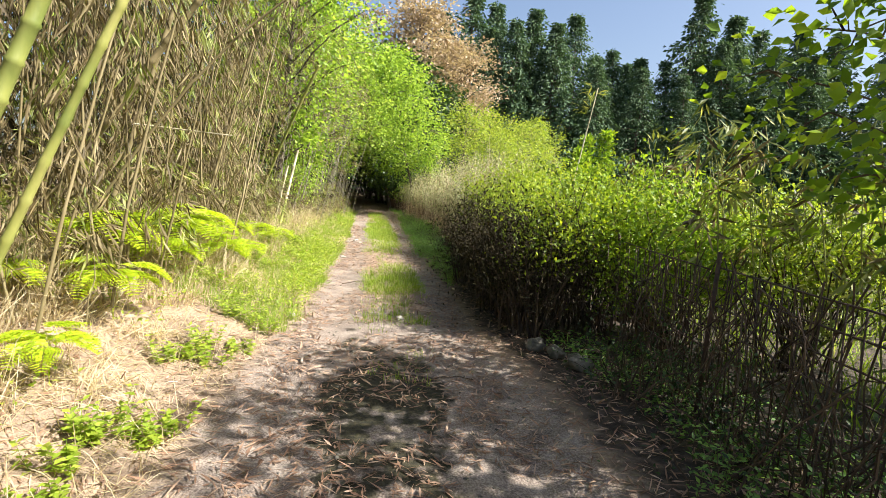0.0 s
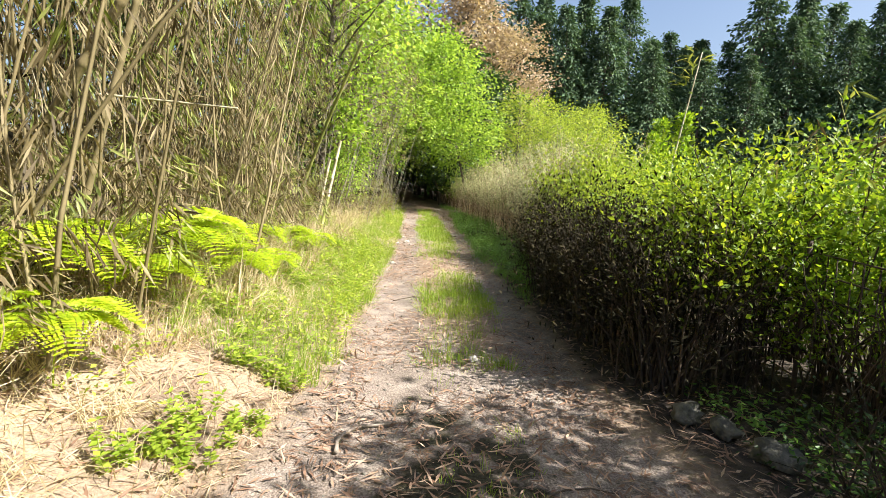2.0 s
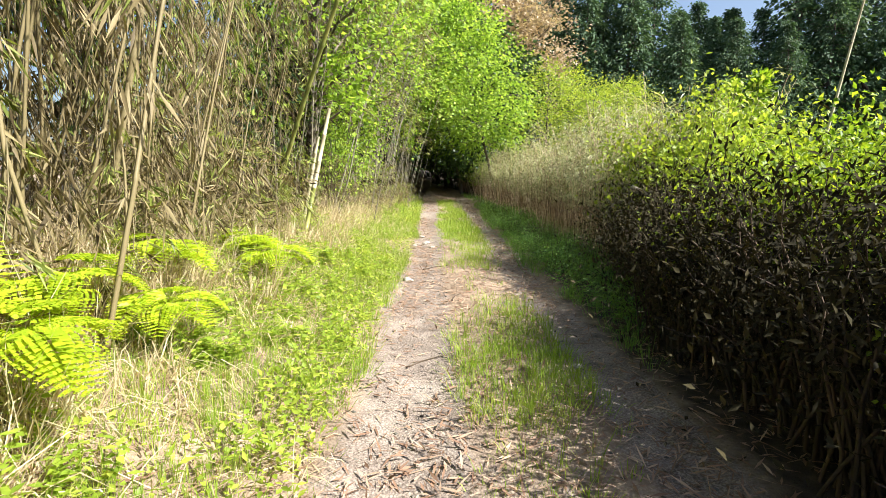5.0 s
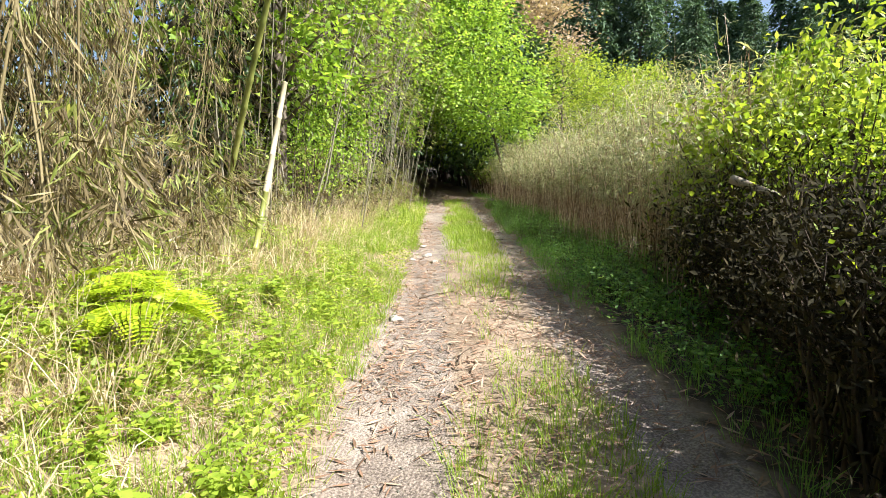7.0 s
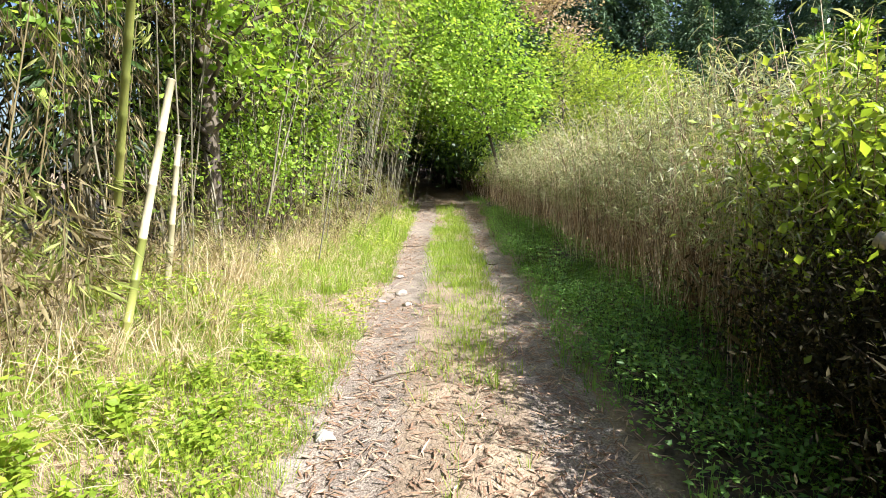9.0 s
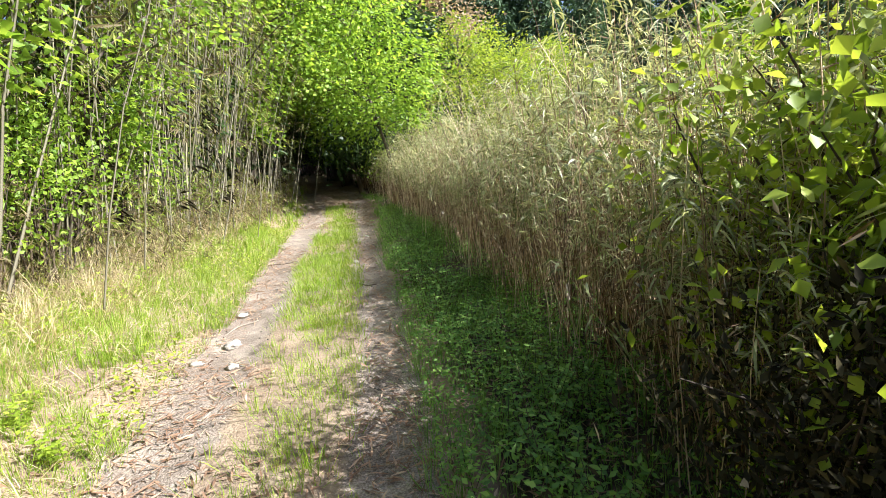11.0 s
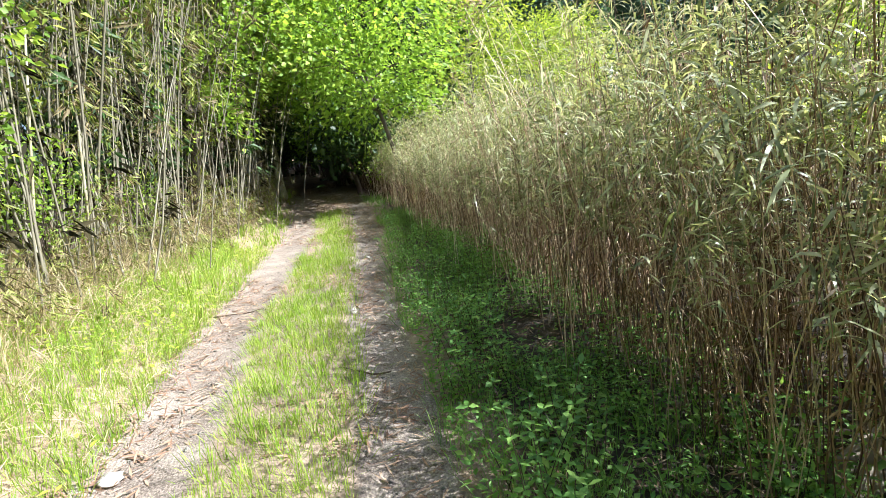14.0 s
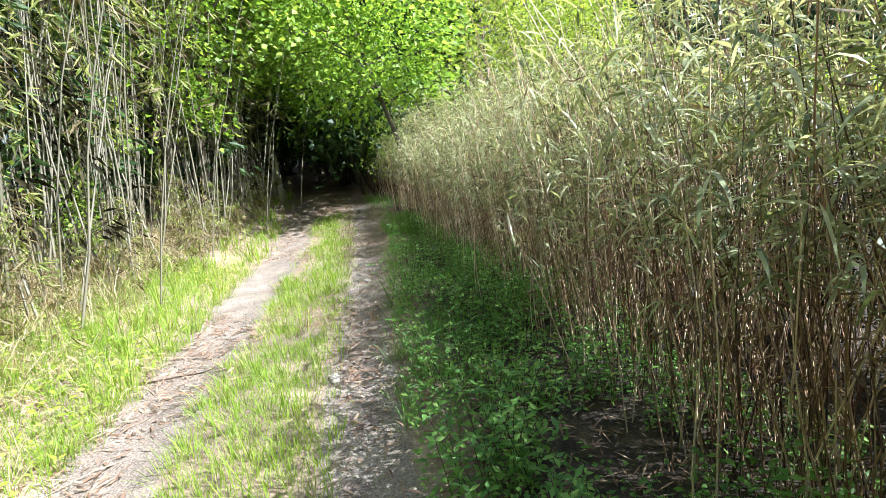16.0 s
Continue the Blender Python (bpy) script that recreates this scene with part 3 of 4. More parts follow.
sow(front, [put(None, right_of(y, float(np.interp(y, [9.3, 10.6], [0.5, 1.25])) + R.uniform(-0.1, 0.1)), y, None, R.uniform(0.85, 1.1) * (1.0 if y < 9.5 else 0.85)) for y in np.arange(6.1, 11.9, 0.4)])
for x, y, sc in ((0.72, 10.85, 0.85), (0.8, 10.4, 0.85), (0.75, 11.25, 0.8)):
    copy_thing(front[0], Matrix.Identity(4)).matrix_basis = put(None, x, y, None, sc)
# More dark creepers added behind the reeds as a shaded backdrop.
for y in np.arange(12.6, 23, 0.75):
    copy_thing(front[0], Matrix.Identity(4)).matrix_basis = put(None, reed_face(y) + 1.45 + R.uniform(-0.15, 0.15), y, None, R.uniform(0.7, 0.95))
# Evergreen leaf colour used here to put the fence-foot shade into the creepers.
lowhedge = [shrub("creeper and low shrub at the fence foot, darkened for shade", 0.9, 0.6, 16, (0.05, 0.026), DEEP, 420, "creeper", "fence creepers", 0.12)]
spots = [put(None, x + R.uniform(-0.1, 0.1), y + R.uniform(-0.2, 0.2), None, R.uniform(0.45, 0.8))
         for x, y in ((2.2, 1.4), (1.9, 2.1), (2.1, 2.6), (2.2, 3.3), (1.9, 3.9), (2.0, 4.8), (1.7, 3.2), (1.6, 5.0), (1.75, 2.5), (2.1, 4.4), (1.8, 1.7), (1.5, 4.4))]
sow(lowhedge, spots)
vine = [shrub("leafy climber bush at the edge of the bamboo", 2.1, 0.7, 26, (0.06, 0.045), MAPLE, 1700, "climber", "climbers", 0.15, 0.25)]
sow(vine, [put(None, left_of(y, d), y, None, sc) for y, d, sc in ((14.6, 1.7, 0.9), (15.4, 1.6, 1.0), (16.2, 1.8, 1.0), (17.2, 1.6, 0.95), (18.6, 1.5, 0.75), (20.4, 1.4, 0.6), (13.6, 2.4, 0.8), (31.0, 1.0, 0.7), (23.5, 1.6, 0.6))])
behind = [shrub("light green bush in the rough field", 2.0, 1.3, 26, (0.12, 0.06), LIME, 900, "bush", "field bushes", 0.2),
          shrub("light green bush in the rough field", 1.8, 1.3, 26, (0.13, 0.065), FRESH, 900, "bush", "field bushes", 0.2)]
spots = []
for y in np.arange(7.0, 36, 2.2):
    for x in (4.6, 7.4, 10.5):
        spots.append(put(None, x + R.uniform(-0.7, 0.7) - max(y - 14, 0) * 0.08, y + R.uniform(-0.8, 0.8), None, R.uniform(0.75, 1.1)))
for x, y in ((5.5, 5.0), (8, 3.5), (9, 5.5), (7, 1.5)):
    spots.append(put(None, x, y, None, 0.8))
# Unseen bushes off to the right, added to shade the near track.
for y in np.arange(-5.0, 2.4, 1.1):
    for x in (5.4, 6.6):
        spots.append(put(None, x + R.uniform(-0.2, 0.2), y, None, R.uniform(1.25, 1.5)))
sow(behind, spots)
sow([bamboo_clump("leafy green dwarf bamboo arching over the fence", 9, 2.5, 2, 7, (-0.12, 0), 0.3, 0.4, 0.008, GREEN_CULM, STRAW, 0.5, (0.2, 0.028))],
    [put(None, 3.3, 6.4, 0, 1.0), put(None, 3.0, 5.4, 40, 1.0), put(None, 3.6, 4.6, -30, 1.0), put(None, 3.2, 7.4, 20, 0.9)])

# ---- trees ----
roadside = tree("small_tree", "small broadleaf tree with round light green leaves behind the fence", "tree", 3.6, 1.5, 1.1, 26, 16, (0.10, 0.075), FRESH, TWIG, 0.035, (0.3, 0.2), cluster=0.2)
roadside.matrix_basis = put(None, 3.1, 3.6, 0)
overhang = tree("maple_tree", "broadleaf tree with light green leaves over the bank", "tree", 7.6, 1.5, 2.1, 44, 26, (0.11, 0.085), MAPLE, lean=(0.9, -0.4), cluster=0.2)
overhang.matrix_basis = put(None, -4.75, 14.3, 0)
for x, y, w, sc in ((-4.95, 16.7, 30, 0.72), (-5.7, 23.2, 15, 0.95)):
    copy_thing(overhang, Matrix.Identity(4)).matrix_basis = put(None, x, y, w, sc)
copy_thing(overhang, Matrix.Identity(4)).matrix_basis = put(None, -6.0, 11.0, 290, 1.15)
high = tree("maple_tree", "tall broadleaf tree with high light green crown over the bamboo", "tree", 8.6, 3.7, 2.3, 40, 26, (0.14, 0.105), MAPLE, lean=(1.2, -0.3), cluster=0.22)
sow([high], [put(None, x, y, w, sc) for x, y, sc, w in ((-5.9, 18.2, 0.95, 0), (-5.7, 24.6, 0.85, -10), (-6.1, 28.0, 0.85, 10), (-6.6, 22.0, 0.95, 20), (-7.3, 26.0, 1.0, -20), (-8.2, 31, 1.0, 20), (-6.9, 29.0, 0.85, 0), (-7.6, 33.5, 0.9, 10))])
bright = tree("maple_tree", "young maple with dense bright green spring leaves beside the track", "tree", 7.7, 2.3, 2.0, 50, 46, (0.125, 0.09), MAPLE, trunk_r=0.06, lean=(-1.7, 0), sweep=0.1, cluster=0.3)
bright.matrix_basis = put(None, -1.65, 25.2, 0)
spots = []
for x, y, w, sc in ((-3.6, 31.4, 10, 0.8), (-7.4, 31.5, 170, 0.9), (-6.4, 28.4, 180, 0.8), (-7.9, 34.0, 170, 0.95), (-5.2, 34.0, 0, 0.8), (-6.3, 26.0, 175, 0.75), (-3.3, 28.6, 0, 0.62)):
    spots.append(put(None, x, y, w, sc))
sow([tree("maple_tree", "maple with bright green leaves arching over the track", "tree", 7.6, 3.0, 1.8, 44, 24, (0.16, 0.115), MAPLE, lean=(-1.6, 0), sweep=0.15, cluster=0.26)], spots)
skirt = shrub("young maple bush with bright green leaves among the reeds", 3.0, 1.0, 24, (0.14, 0.1), MAPLE, 1100, "bush", "maple bushes", 0.2)
sow([skirt], [put(None, -2.9, 29.8, 90, 0.7), put(None, -2.4, 27.4, 40, 0.62)])
arch_tree = tree("maple_tree", "low maple hanging across the mouth of the shaded track", "tree", 4.6, 1.35, 2.1, 34, 34, (0.12, 0.09), MAPLE, trunk_r=0.07, lean=(-1.2, 0), cluster=0.24, sweep=-0.05)
sow([arch_tree], [put(None, -3.5, 30.6, 0, 1.0), put(None, -4.1, 32.0, 20, 1.0)])
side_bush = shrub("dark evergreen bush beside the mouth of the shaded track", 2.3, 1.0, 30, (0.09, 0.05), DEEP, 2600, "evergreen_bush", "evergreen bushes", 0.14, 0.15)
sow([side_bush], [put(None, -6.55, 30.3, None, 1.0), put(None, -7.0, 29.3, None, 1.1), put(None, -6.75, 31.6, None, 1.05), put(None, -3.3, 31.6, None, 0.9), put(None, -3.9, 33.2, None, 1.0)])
pale = tree("pale_tree", "evergreen tree with a pale smooth trunk at the bend", "tree", 5.6, 2.2, 1.5, 26, 24, (0.11, 0.06), DEEP, BLEACHED, 0.17, (-0.3, 0), cluster=0.22)
pale.matrix_basis = put(None, -5.95, 29.6, 0)
russet = tree("russet_tree", "large tree with brownish pink young leaves", "tree", 15.0, 5.0, 4.4, 60, 26, (0.30, 0.2), RUSSET, trunk_r=0.3, cluster=0.55)
russet.matrix_basis = put(None, -4.2, 52, 0, 1.18)
copy_thing(russet, Matrix.Identity(4)).matrix_basis = put(None, -0.7, 54, 100, 0.98)
young = tree("roadside_tree", "spreading tree with yellow-green leaves above the reeds", "tree", 6.2, 1.6, 2.4, 34, 20, (0.16, 0.085), LIME, trunk_r=0.09)
young.matrix_basis = put(None, 0.6, 32, 0, 0.95)
for x, y, s, w in ((2.6, 30, 0.72, 50), (-1.4, 35, 0.95, 200), (4.8, 34, 0.85, 120), (2.4, 38, 1.0, 20), (6.0, 42, 1.0, 70)):
    copy_thing(young, Matrix.Identity(4)).matrix_basis = put(None, x, y, w, s)
# Unseen trees right of the view, added to cast shade over the track's start.
for x, y, s, w in ((5.8, -2.2, 1.15, 10), (6.4, 0.6, 1.1, 140), (6.2, 3.2, 0.95, 250)):
    copy_thing(young, Matrix.Identity(4)).matrix_basis = put(None, x, y, w, s)
spire = tree("sapling", "slender sapling with upright leafy spire", "tree", 4.4, 0.8, 0.28, 30, 9, (0.14, 0.08), FRESH, TWIG, 0.03, cluster=0.1, hang=0.2, sweep=0.8)
sow([spire], [put(None, 5.3, 21.6, None, 0.95), put(None, 6.1, 21.8, None, 1.0), put(None, 4.9, 21.0, None, 0.82)])
def bend(x, y):
    """A spot in the wood, set off from the line of the track round the bend."""
    return float(x + 5.5 + (y - 38) * 0.17 + track_x(y - 6.5)), y - 6.5


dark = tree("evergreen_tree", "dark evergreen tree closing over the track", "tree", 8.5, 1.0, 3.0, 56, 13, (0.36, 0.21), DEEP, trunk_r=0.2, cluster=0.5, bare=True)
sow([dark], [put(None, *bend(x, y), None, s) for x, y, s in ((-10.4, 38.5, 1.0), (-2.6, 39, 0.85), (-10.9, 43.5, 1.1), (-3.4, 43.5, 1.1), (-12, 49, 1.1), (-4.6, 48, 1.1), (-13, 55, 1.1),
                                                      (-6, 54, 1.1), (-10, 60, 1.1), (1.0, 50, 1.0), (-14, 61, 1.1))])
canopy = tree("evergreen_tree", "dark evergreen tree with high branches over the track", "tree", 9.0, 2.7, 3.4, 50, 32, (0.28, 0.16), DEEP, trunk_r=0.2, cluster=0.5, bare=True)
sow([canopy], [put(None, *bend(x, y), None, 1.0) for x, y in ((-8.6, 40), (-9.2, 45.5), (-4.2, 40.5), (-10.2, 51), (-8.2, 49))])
# Filler shrubs; some stand across the track to keep its far end dark.
shade = shrub("dark evergreen undergrowth round the shaded track, added to block light", 3.4, 1.7, 26, (0.26, 0.14), DEEP, 1500, "undergrowth", "forest undergrowth", 0.3)
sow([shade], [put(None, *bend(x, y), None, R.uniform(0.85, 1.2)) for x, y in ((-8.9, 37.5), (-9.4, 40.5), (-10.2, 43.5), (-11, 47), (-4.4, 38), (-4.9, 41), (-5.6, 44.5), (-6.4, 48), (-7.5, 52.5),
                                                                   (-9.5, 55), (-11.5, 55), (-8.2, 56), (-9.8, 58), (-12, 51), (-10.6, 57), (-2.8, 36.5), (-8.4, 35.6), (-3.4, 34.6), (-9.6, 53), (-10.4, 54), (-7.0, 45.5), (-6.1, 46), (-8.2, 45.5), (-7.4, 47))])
cedar = [tree("cedar_tree", "tall conical dark green cedar", "tree", h, h * 0.05, h * 0.32, 120, 9, (0.95, 0.44), CEDAR, trunk_r=0.5, profile="cone",
              cluster=0.75, twigs=8, hang=-0.55, sweep=-0.2, group="cedar wood", bare=True) for h in (34.0, 31.0, 28.0)]
spots = []
for x, y, h in ((2.4, 95, 35.5), (7.0, 97, 34), (13.0, 95, 32.5), (19.4, 95, 32.5), (9.8, 90, 29), (16.2, 91, 29), (24.6, 97, 26), (28.3, 98, 27), (33, 98, 26), (37, 98, 26), (40.6, 95, 36.5), (47.4, 95, 33),
                (52.5, 95, 31.5), (58, 93, 31), (64, 92, 30), (71, 89, 29), (-4, 94, 31), (22, 88, 22), (30, 88, 22), (43.5, 89, 27), (79, 86, 28), (36, 87, 21), (50, 88, 26), (57, 87, 25), (4.5, 90, 28),
                (26, 104, 27), (33, 106, 27), (45, 104, 30), (62, 103, 29), (86, 82, 27), (66, 84, 24), (-2, 88, 24)):
    spots.append(put(None, x, y, None, h / (34.0, 31.0, 28.0)[len(spots) % 3]))
sow(cedar, spots)


# ---- the verges ----
def strewn(k, y0, y1, d0, d1, side, power=1.0):
    """Random spots beside the track: arrays x, y, z."""
    y = y0 + (y1 - y0) * R.uniform(0, 1, k) ** power
    d = R.uniform(d0, d1, k)
    x = track_x(y) + side * (half_width(y) + d) if side else track_x(y) + d
    return x, y, ground_z(x, y)


def grass(soup, x, y, z, height, width, lean=0.35, droop=0.25):
    k = len(x)
    d = unit(np.stack([R.normal(0, lean, k), R.normal(0, lean, k), np.ones(k)], 1))
    return blade_soup(soup, np.stack([x, y, z - 0.01], 1), d, height * R.uniform(0.5, 1.4, k), width, droop * R.uniform(0.2, 1.6, k))


def keep(x, y, z, scale, seed, level):
    m = lattice(x, y, scale, seed) > level
    return x[m], y[m], z[m]


def tufts(soup, x, y, z, height, blades=15, width=0.006, spread=0.05):
    """Grass in tufts: blades fan out from each centre, each tuft of its own height."""
    n = len(x)
    tall = np.repeat(height * R.uniform(0.45, 1.4, n), blades)
    w, r = R.uniform(0, 2 * np.pi, n * blades), np.abs(R.normal(0, 1, n * blades))
    ox, oy = np.cos(w) * r, np.sin(w) * r
    p = np.stack([np.repeat(x, blades) + ox * spread, np.repeat(y, blades) + oy * spread, np.repeat(z, blades) - 0.01], 1)
    d = unit(np.stack([ox * 0.38, oy * 0.38, np.ones(len(w))], 1))
    return blade_soup(soup, p, d, tall * R.uniform(0.5, 1.15, len(w)), width * R.uniform(0.6, 1.3, len(w)), R.uniform(0.05, 0.55, len(w)))


green = Soup()
tufts(green, *keep(*strewn(4600, 5.6, 22, -0.12, 1.3, -1, 1.1), 0.9, 21, -0.5), 0.19, 14, 0.0042)
tufts(green, *strewn(3600, 6, 20, -0.1, 1.7, -1, 1.0), 0.085, 7, 0.0045, 0.06)
tufts(green, *strewn(420, 18, 36, -0.15, 1.4, -1), 0.36, 14, 0.010)
tufts(green, *keep(*strewn(1300, 10, 22, 0.3, 2.2, -1), 0.8, 22, -0.4), 0.28, 13, 0.005)
stuff("verge_grass", green, GRASS, "bright green spring grass along the sunlit verge", "grass")
mid = Soup()
x, y, z = strewn(4200, 6.2, 26, -0.3, 0.6, 0)
m = lattice(x, y, 0.75, 23) + np.interp(y, [7, 8.3, 10, 11.5, 13, 15, 22, 24], [0.1, 0.4, 0.35, 0.15, 0.5, 0.9, 0.8, 0.3]) - np.abs(x - track_x(y) - 0.15) * 1.5 + R.normal(0, 0.4, len(x)) > 0.2
tufts(mid, x[m], y[m], z[m], 0.16, 16, 0.0042, 0.06)
x, y, z = strewn(140, 4.2, 8, -0.3, 0.35, 0)
tufts(mid, *keep(x, y, z, 2.0, 24, 0.1), 0.11, 8, 0.004)
stuff("crown_grass", mid, GRASS, "tufted grass strip growing between the wheel ruts", "grass")
right = Soup()
tufts(right, *keep(*strewn(3000, 8.4, 28, 0.0, 1.7, 1), 1.1, 25, -0.35), 0.24, 13, 0.0042)
stuff("shaded_grass", right, SHADE_GRASS, "deep green grass on the shaded verge", "grass")
field = Soup()
k = 9000
x, y = R.uniform(2.9, 12, k), R.uniform(1, 16, k)
grass(field, x, y, ground_z(x, y), 0.4, 0.014)
stuff("field_grass", field, GRASS, "rough bright grass in the field behind the fence", "grass")

weeds = Soup()
for side, k, y0, y1, d0, d1 in ((-1, 14000, 6, 22, -0.1, 2.1), (-1, 5000, 2.5, 12, 0.7, 2.0), (-1, 9000, 7, 12.5, 0.0, 1.8), (-1, 7000, 9, 18, 0.8, 2.1)):
    x, y, z = keep(*strewn(k, y0, y1, d0, d1, side, 1.2), 1.3, 27, -0.2)
    k = len(x)
    d = np.stack([R.normal(0, 1, k), R.normal(0, 1, k), R.uniform(-0.1, 0.7, k)], 1)
    leaf_soup(weeds, np.stack([x, y, z + R.uniform(0.02, 0.2, k)], 1), d, cloud_dirs(k, 1.5), 0.045 * R.uniform(0.5, 1.5, k), 0.022 * R.uniform(0.6, 1.4, k))
stuff("verge_weeds", weeds, LIME, "small leafy weeds mixed into the sunny grass", "weeds")
shade_weeds = Soup()
x, y, z = keep(*strewn(30000, 9.6, 24, 0.05, 1.9, 1, 1.0), 0.9, 28, -0.45)
k = len(x)
d = np.stack([R.normal(0, 1, k), R.normal(0, 1, k), R.uniform(-0.1, 0.7, k)], 1)
leaf_soup(shade_weeds, np.stack([x, y, z + R.uniform(0.02, 0.3, k) * np.clip(lattice(x, y, 1.2, 29) + 0.8, 0.2, 1.6)], 1), d, cloud_dirs(k, 1.5), 0.038 * R.uniform(0.5, 1.5, k), 0.02 * R.uniform(0.6, 1.4, k))
x, y, z = strewn(3000, 1.2, 6.0, 0.5, 1.6, 1)
k = len(x)
leaf_soup(shade_weeds, np.stack([x, y, z + R.uniform(0.01, 0.15, k)], 1), np.stack([R.normal(0, 1, k), R.normal(0, 1, k), R.uniform(-0.1, 0.5, k)], 1), cloud_dirs(k, 1.5), 0.05 * R.uniform(0.5, 1.5, k), 0.026)
stuff("shaded_weeds", shade_weeds, SHADE_GRASS, "deep green leafy weeds on the shaded verge", "weeds")

thatch = Soup()
x, y, z = strewn(30000, 0.6, 24, -0.05, 2.9, -1, 1.3)
k = len(x)
d = unit(np.stack([R.normal(0.25, 0.8, k), R.normal(0, 0.8, k), R.uniform(0.05, 0.9, k)], 1))
blade_soup(thatch, np.stack([x, y, z], 1), d, 0.24 * R.uniform(0.4, 1.5, k), 0.0055, 0.5 * R.uniform(0.2, 1.4, k))
x, y, z = strewn(300, 1.0, 20, 0.5, 2.4, -1)
for a, b, c in zip(x, y, z):
    k = 40
    d = unit(np.stack([R.normal(0.25, 0.5, k), R.normal(0, 0.5, k), np.ones(k) * 0.7], 1))
    blade_soup(thatch, np.stack([a + R.normal(0, 0.05, k), b + R.normal(0, 0.05, k), np.full(k, c)], 1), d, 0.42 * R.uniform(0.5, 1.3, k), 0.006, 0.9 * R.uniform(0.4, 1.4, k))
x, y, z = [np.concatenate(q) for q in zip(strewn(620, 0.8, 22, 0.75, 2.5, -1, 1.15), strewn(260, 13, 24, 1.1, 2.2, -1))]
for a, b, c in zip(x, y, z):
    k = 34
    d = unit(np.stack([R.normal(0.12, 0.3, k), R.normal(0, 0.3, k), np.ones(k)], 1))
    blade_soup(thatch, np.stack([a + R.normal(0, 0.06, k), b + R.normal(0, 0.06, k), np.full(k, c)], 1), d, R.uniform(0.35, 0.8) * R.uniform(0.5, 1.2, k), 0.006, 0.55 * R.uniform(0.3, 1.5, k))
x, y, z = strewn(230, 1.6, 8.4, 1.25, 2.1, -1)
for a, b, c in zip(x, y, z):
    k = 34
    d = unit(np.stack([R.normal(0.15, 0.22, k), R.normal(0, 0.22, k), np.ones(k)], 1))
    blade_soup(thatch, np.stack([a + R.normal(0, 0.08, k), b + R.normal(0, 0.08, k), np.full(k, c)], 1), d, R.uniform(0.45, 1.0) * R.uniform(0.5, 1.2, k), 0.006, 0.5 * R.uniform(0.3, 1.5, k))
stuff("dry_grass", thatch, THATCH, "flattened straw-coloured dead grass on the sunny bank", "dry grass")

litter = Soup()
for k, y0, y1, d0, d1, side, p in ((9000, 0.8, 20, -0.45, 1.3, -1, 1.5), (11000, 0.8, 26, -0.35, 1.2, 1, 1.5), (26000, 1.2, 34, -0.95, 0.95, 0, 1.25)):
    x, y, z = strewn(k, y0, y1, d0, d1, side, p)
    if side == 0:
        x, y, z = keep(x, y, z, 1.4, 31, -0.3)
    k = len(x)
    d = unit(np.stack([R.normal(0, 1, k), R.normal(0, 1, k), R.normal(0.05, 0.12, k)], 1))
    n = unit(np.stack([R.normal(0, 0.35, k), R.normal(0, 0.35, k), np.ones(k)], 1))
    leaf_soup(litter, np.stack([x, y, z + R.uniform(0.004, 0.02, k)], 1), d, n, 0.095 * R.uniform(0.4, 1.5, k), 0.011 * R.uniform(0.6, 1.5, k), 0.1)
stuff("leaf_litter", litter, LITTER, "pinkish brown fallen bamboo leaves strewn over the track", "leaf litter")


def stone_soup(soup, c, size, squash=0.6, rings=4, sides=7):
    k = R.uniform(0.62, 1.2, (rings + 1, sides))
    v = []
    for i in range(rings + 1):
        a = np.pi * i / rings
        for j in range(sides):
            w = 2 * np.pi * j / sides
            r = size * k[i, j] if 0 < i < rings else size * 0.9
            v.append((c[0] + math.sin(a) * math.cos(w) * r, c[1] + math.sin(a) * math.sin(w) * r * 0.8, c[2] + math.cos(a) * r * squash))
    f = []
    for i in range(rings):
        for j in range(sides):
            p, q = i * sides + j, i * sides + (j + 1) % sides
            f += [(p, p + sides, q + sides), (p, q + sides, q)]
    return soup.add(v, f)


gravel = Soup()
for u in (-0.62, 0.62):
    x, y, z = strewn(900, 1.2, 24, u - 0.35, u + 0.35, 0, 1.4)
    for a, b, c in zip(x, y, z):
        stone_soup(gravel, (a, b, c), R.uniform(0.006, 0.02), 0.6, 2, 4)
stuff("gravel", gravel, STONE, "small pale pebbles in the wheel ruts", "gravel")


def stone(x, y, size, squash, label, mat=STONE, sink=0.2):
    ob = new("stone", stone_soup(Soup(), (0, 0, 0), size, squash, 6, 10).mesh("stone", mat, False))
    ob.matrix_basis = pose(x, y, float(ground_z(x, y)) + size * squash * (1 - sink) - 0.01, R.uniform(-8, 8), R.uniform(-8, 8), R.uniform(0, 360))
    return tagged(ob, label, "stone")


stone(1.02, 5.58, 0.13, 0.6, "rounded grey stone at the shaded edge of the track")
stone(1.19, 5.42, 0.10, 0.75, "rounded grey stone at the shaded edge of the track")
stone(1.34, 5.12, 0.14, 0.6, "mossy grey stone under the fence")
stone(-0.42, 6.38, 0.05, 0.6, "pale broken stone lying on the grassy crown", PALE_STONE)
stone(-1.6, 6.2, 0.045, 0.9, "small upright pale stone at the verge", PALE_STONE)
slab = Soup()
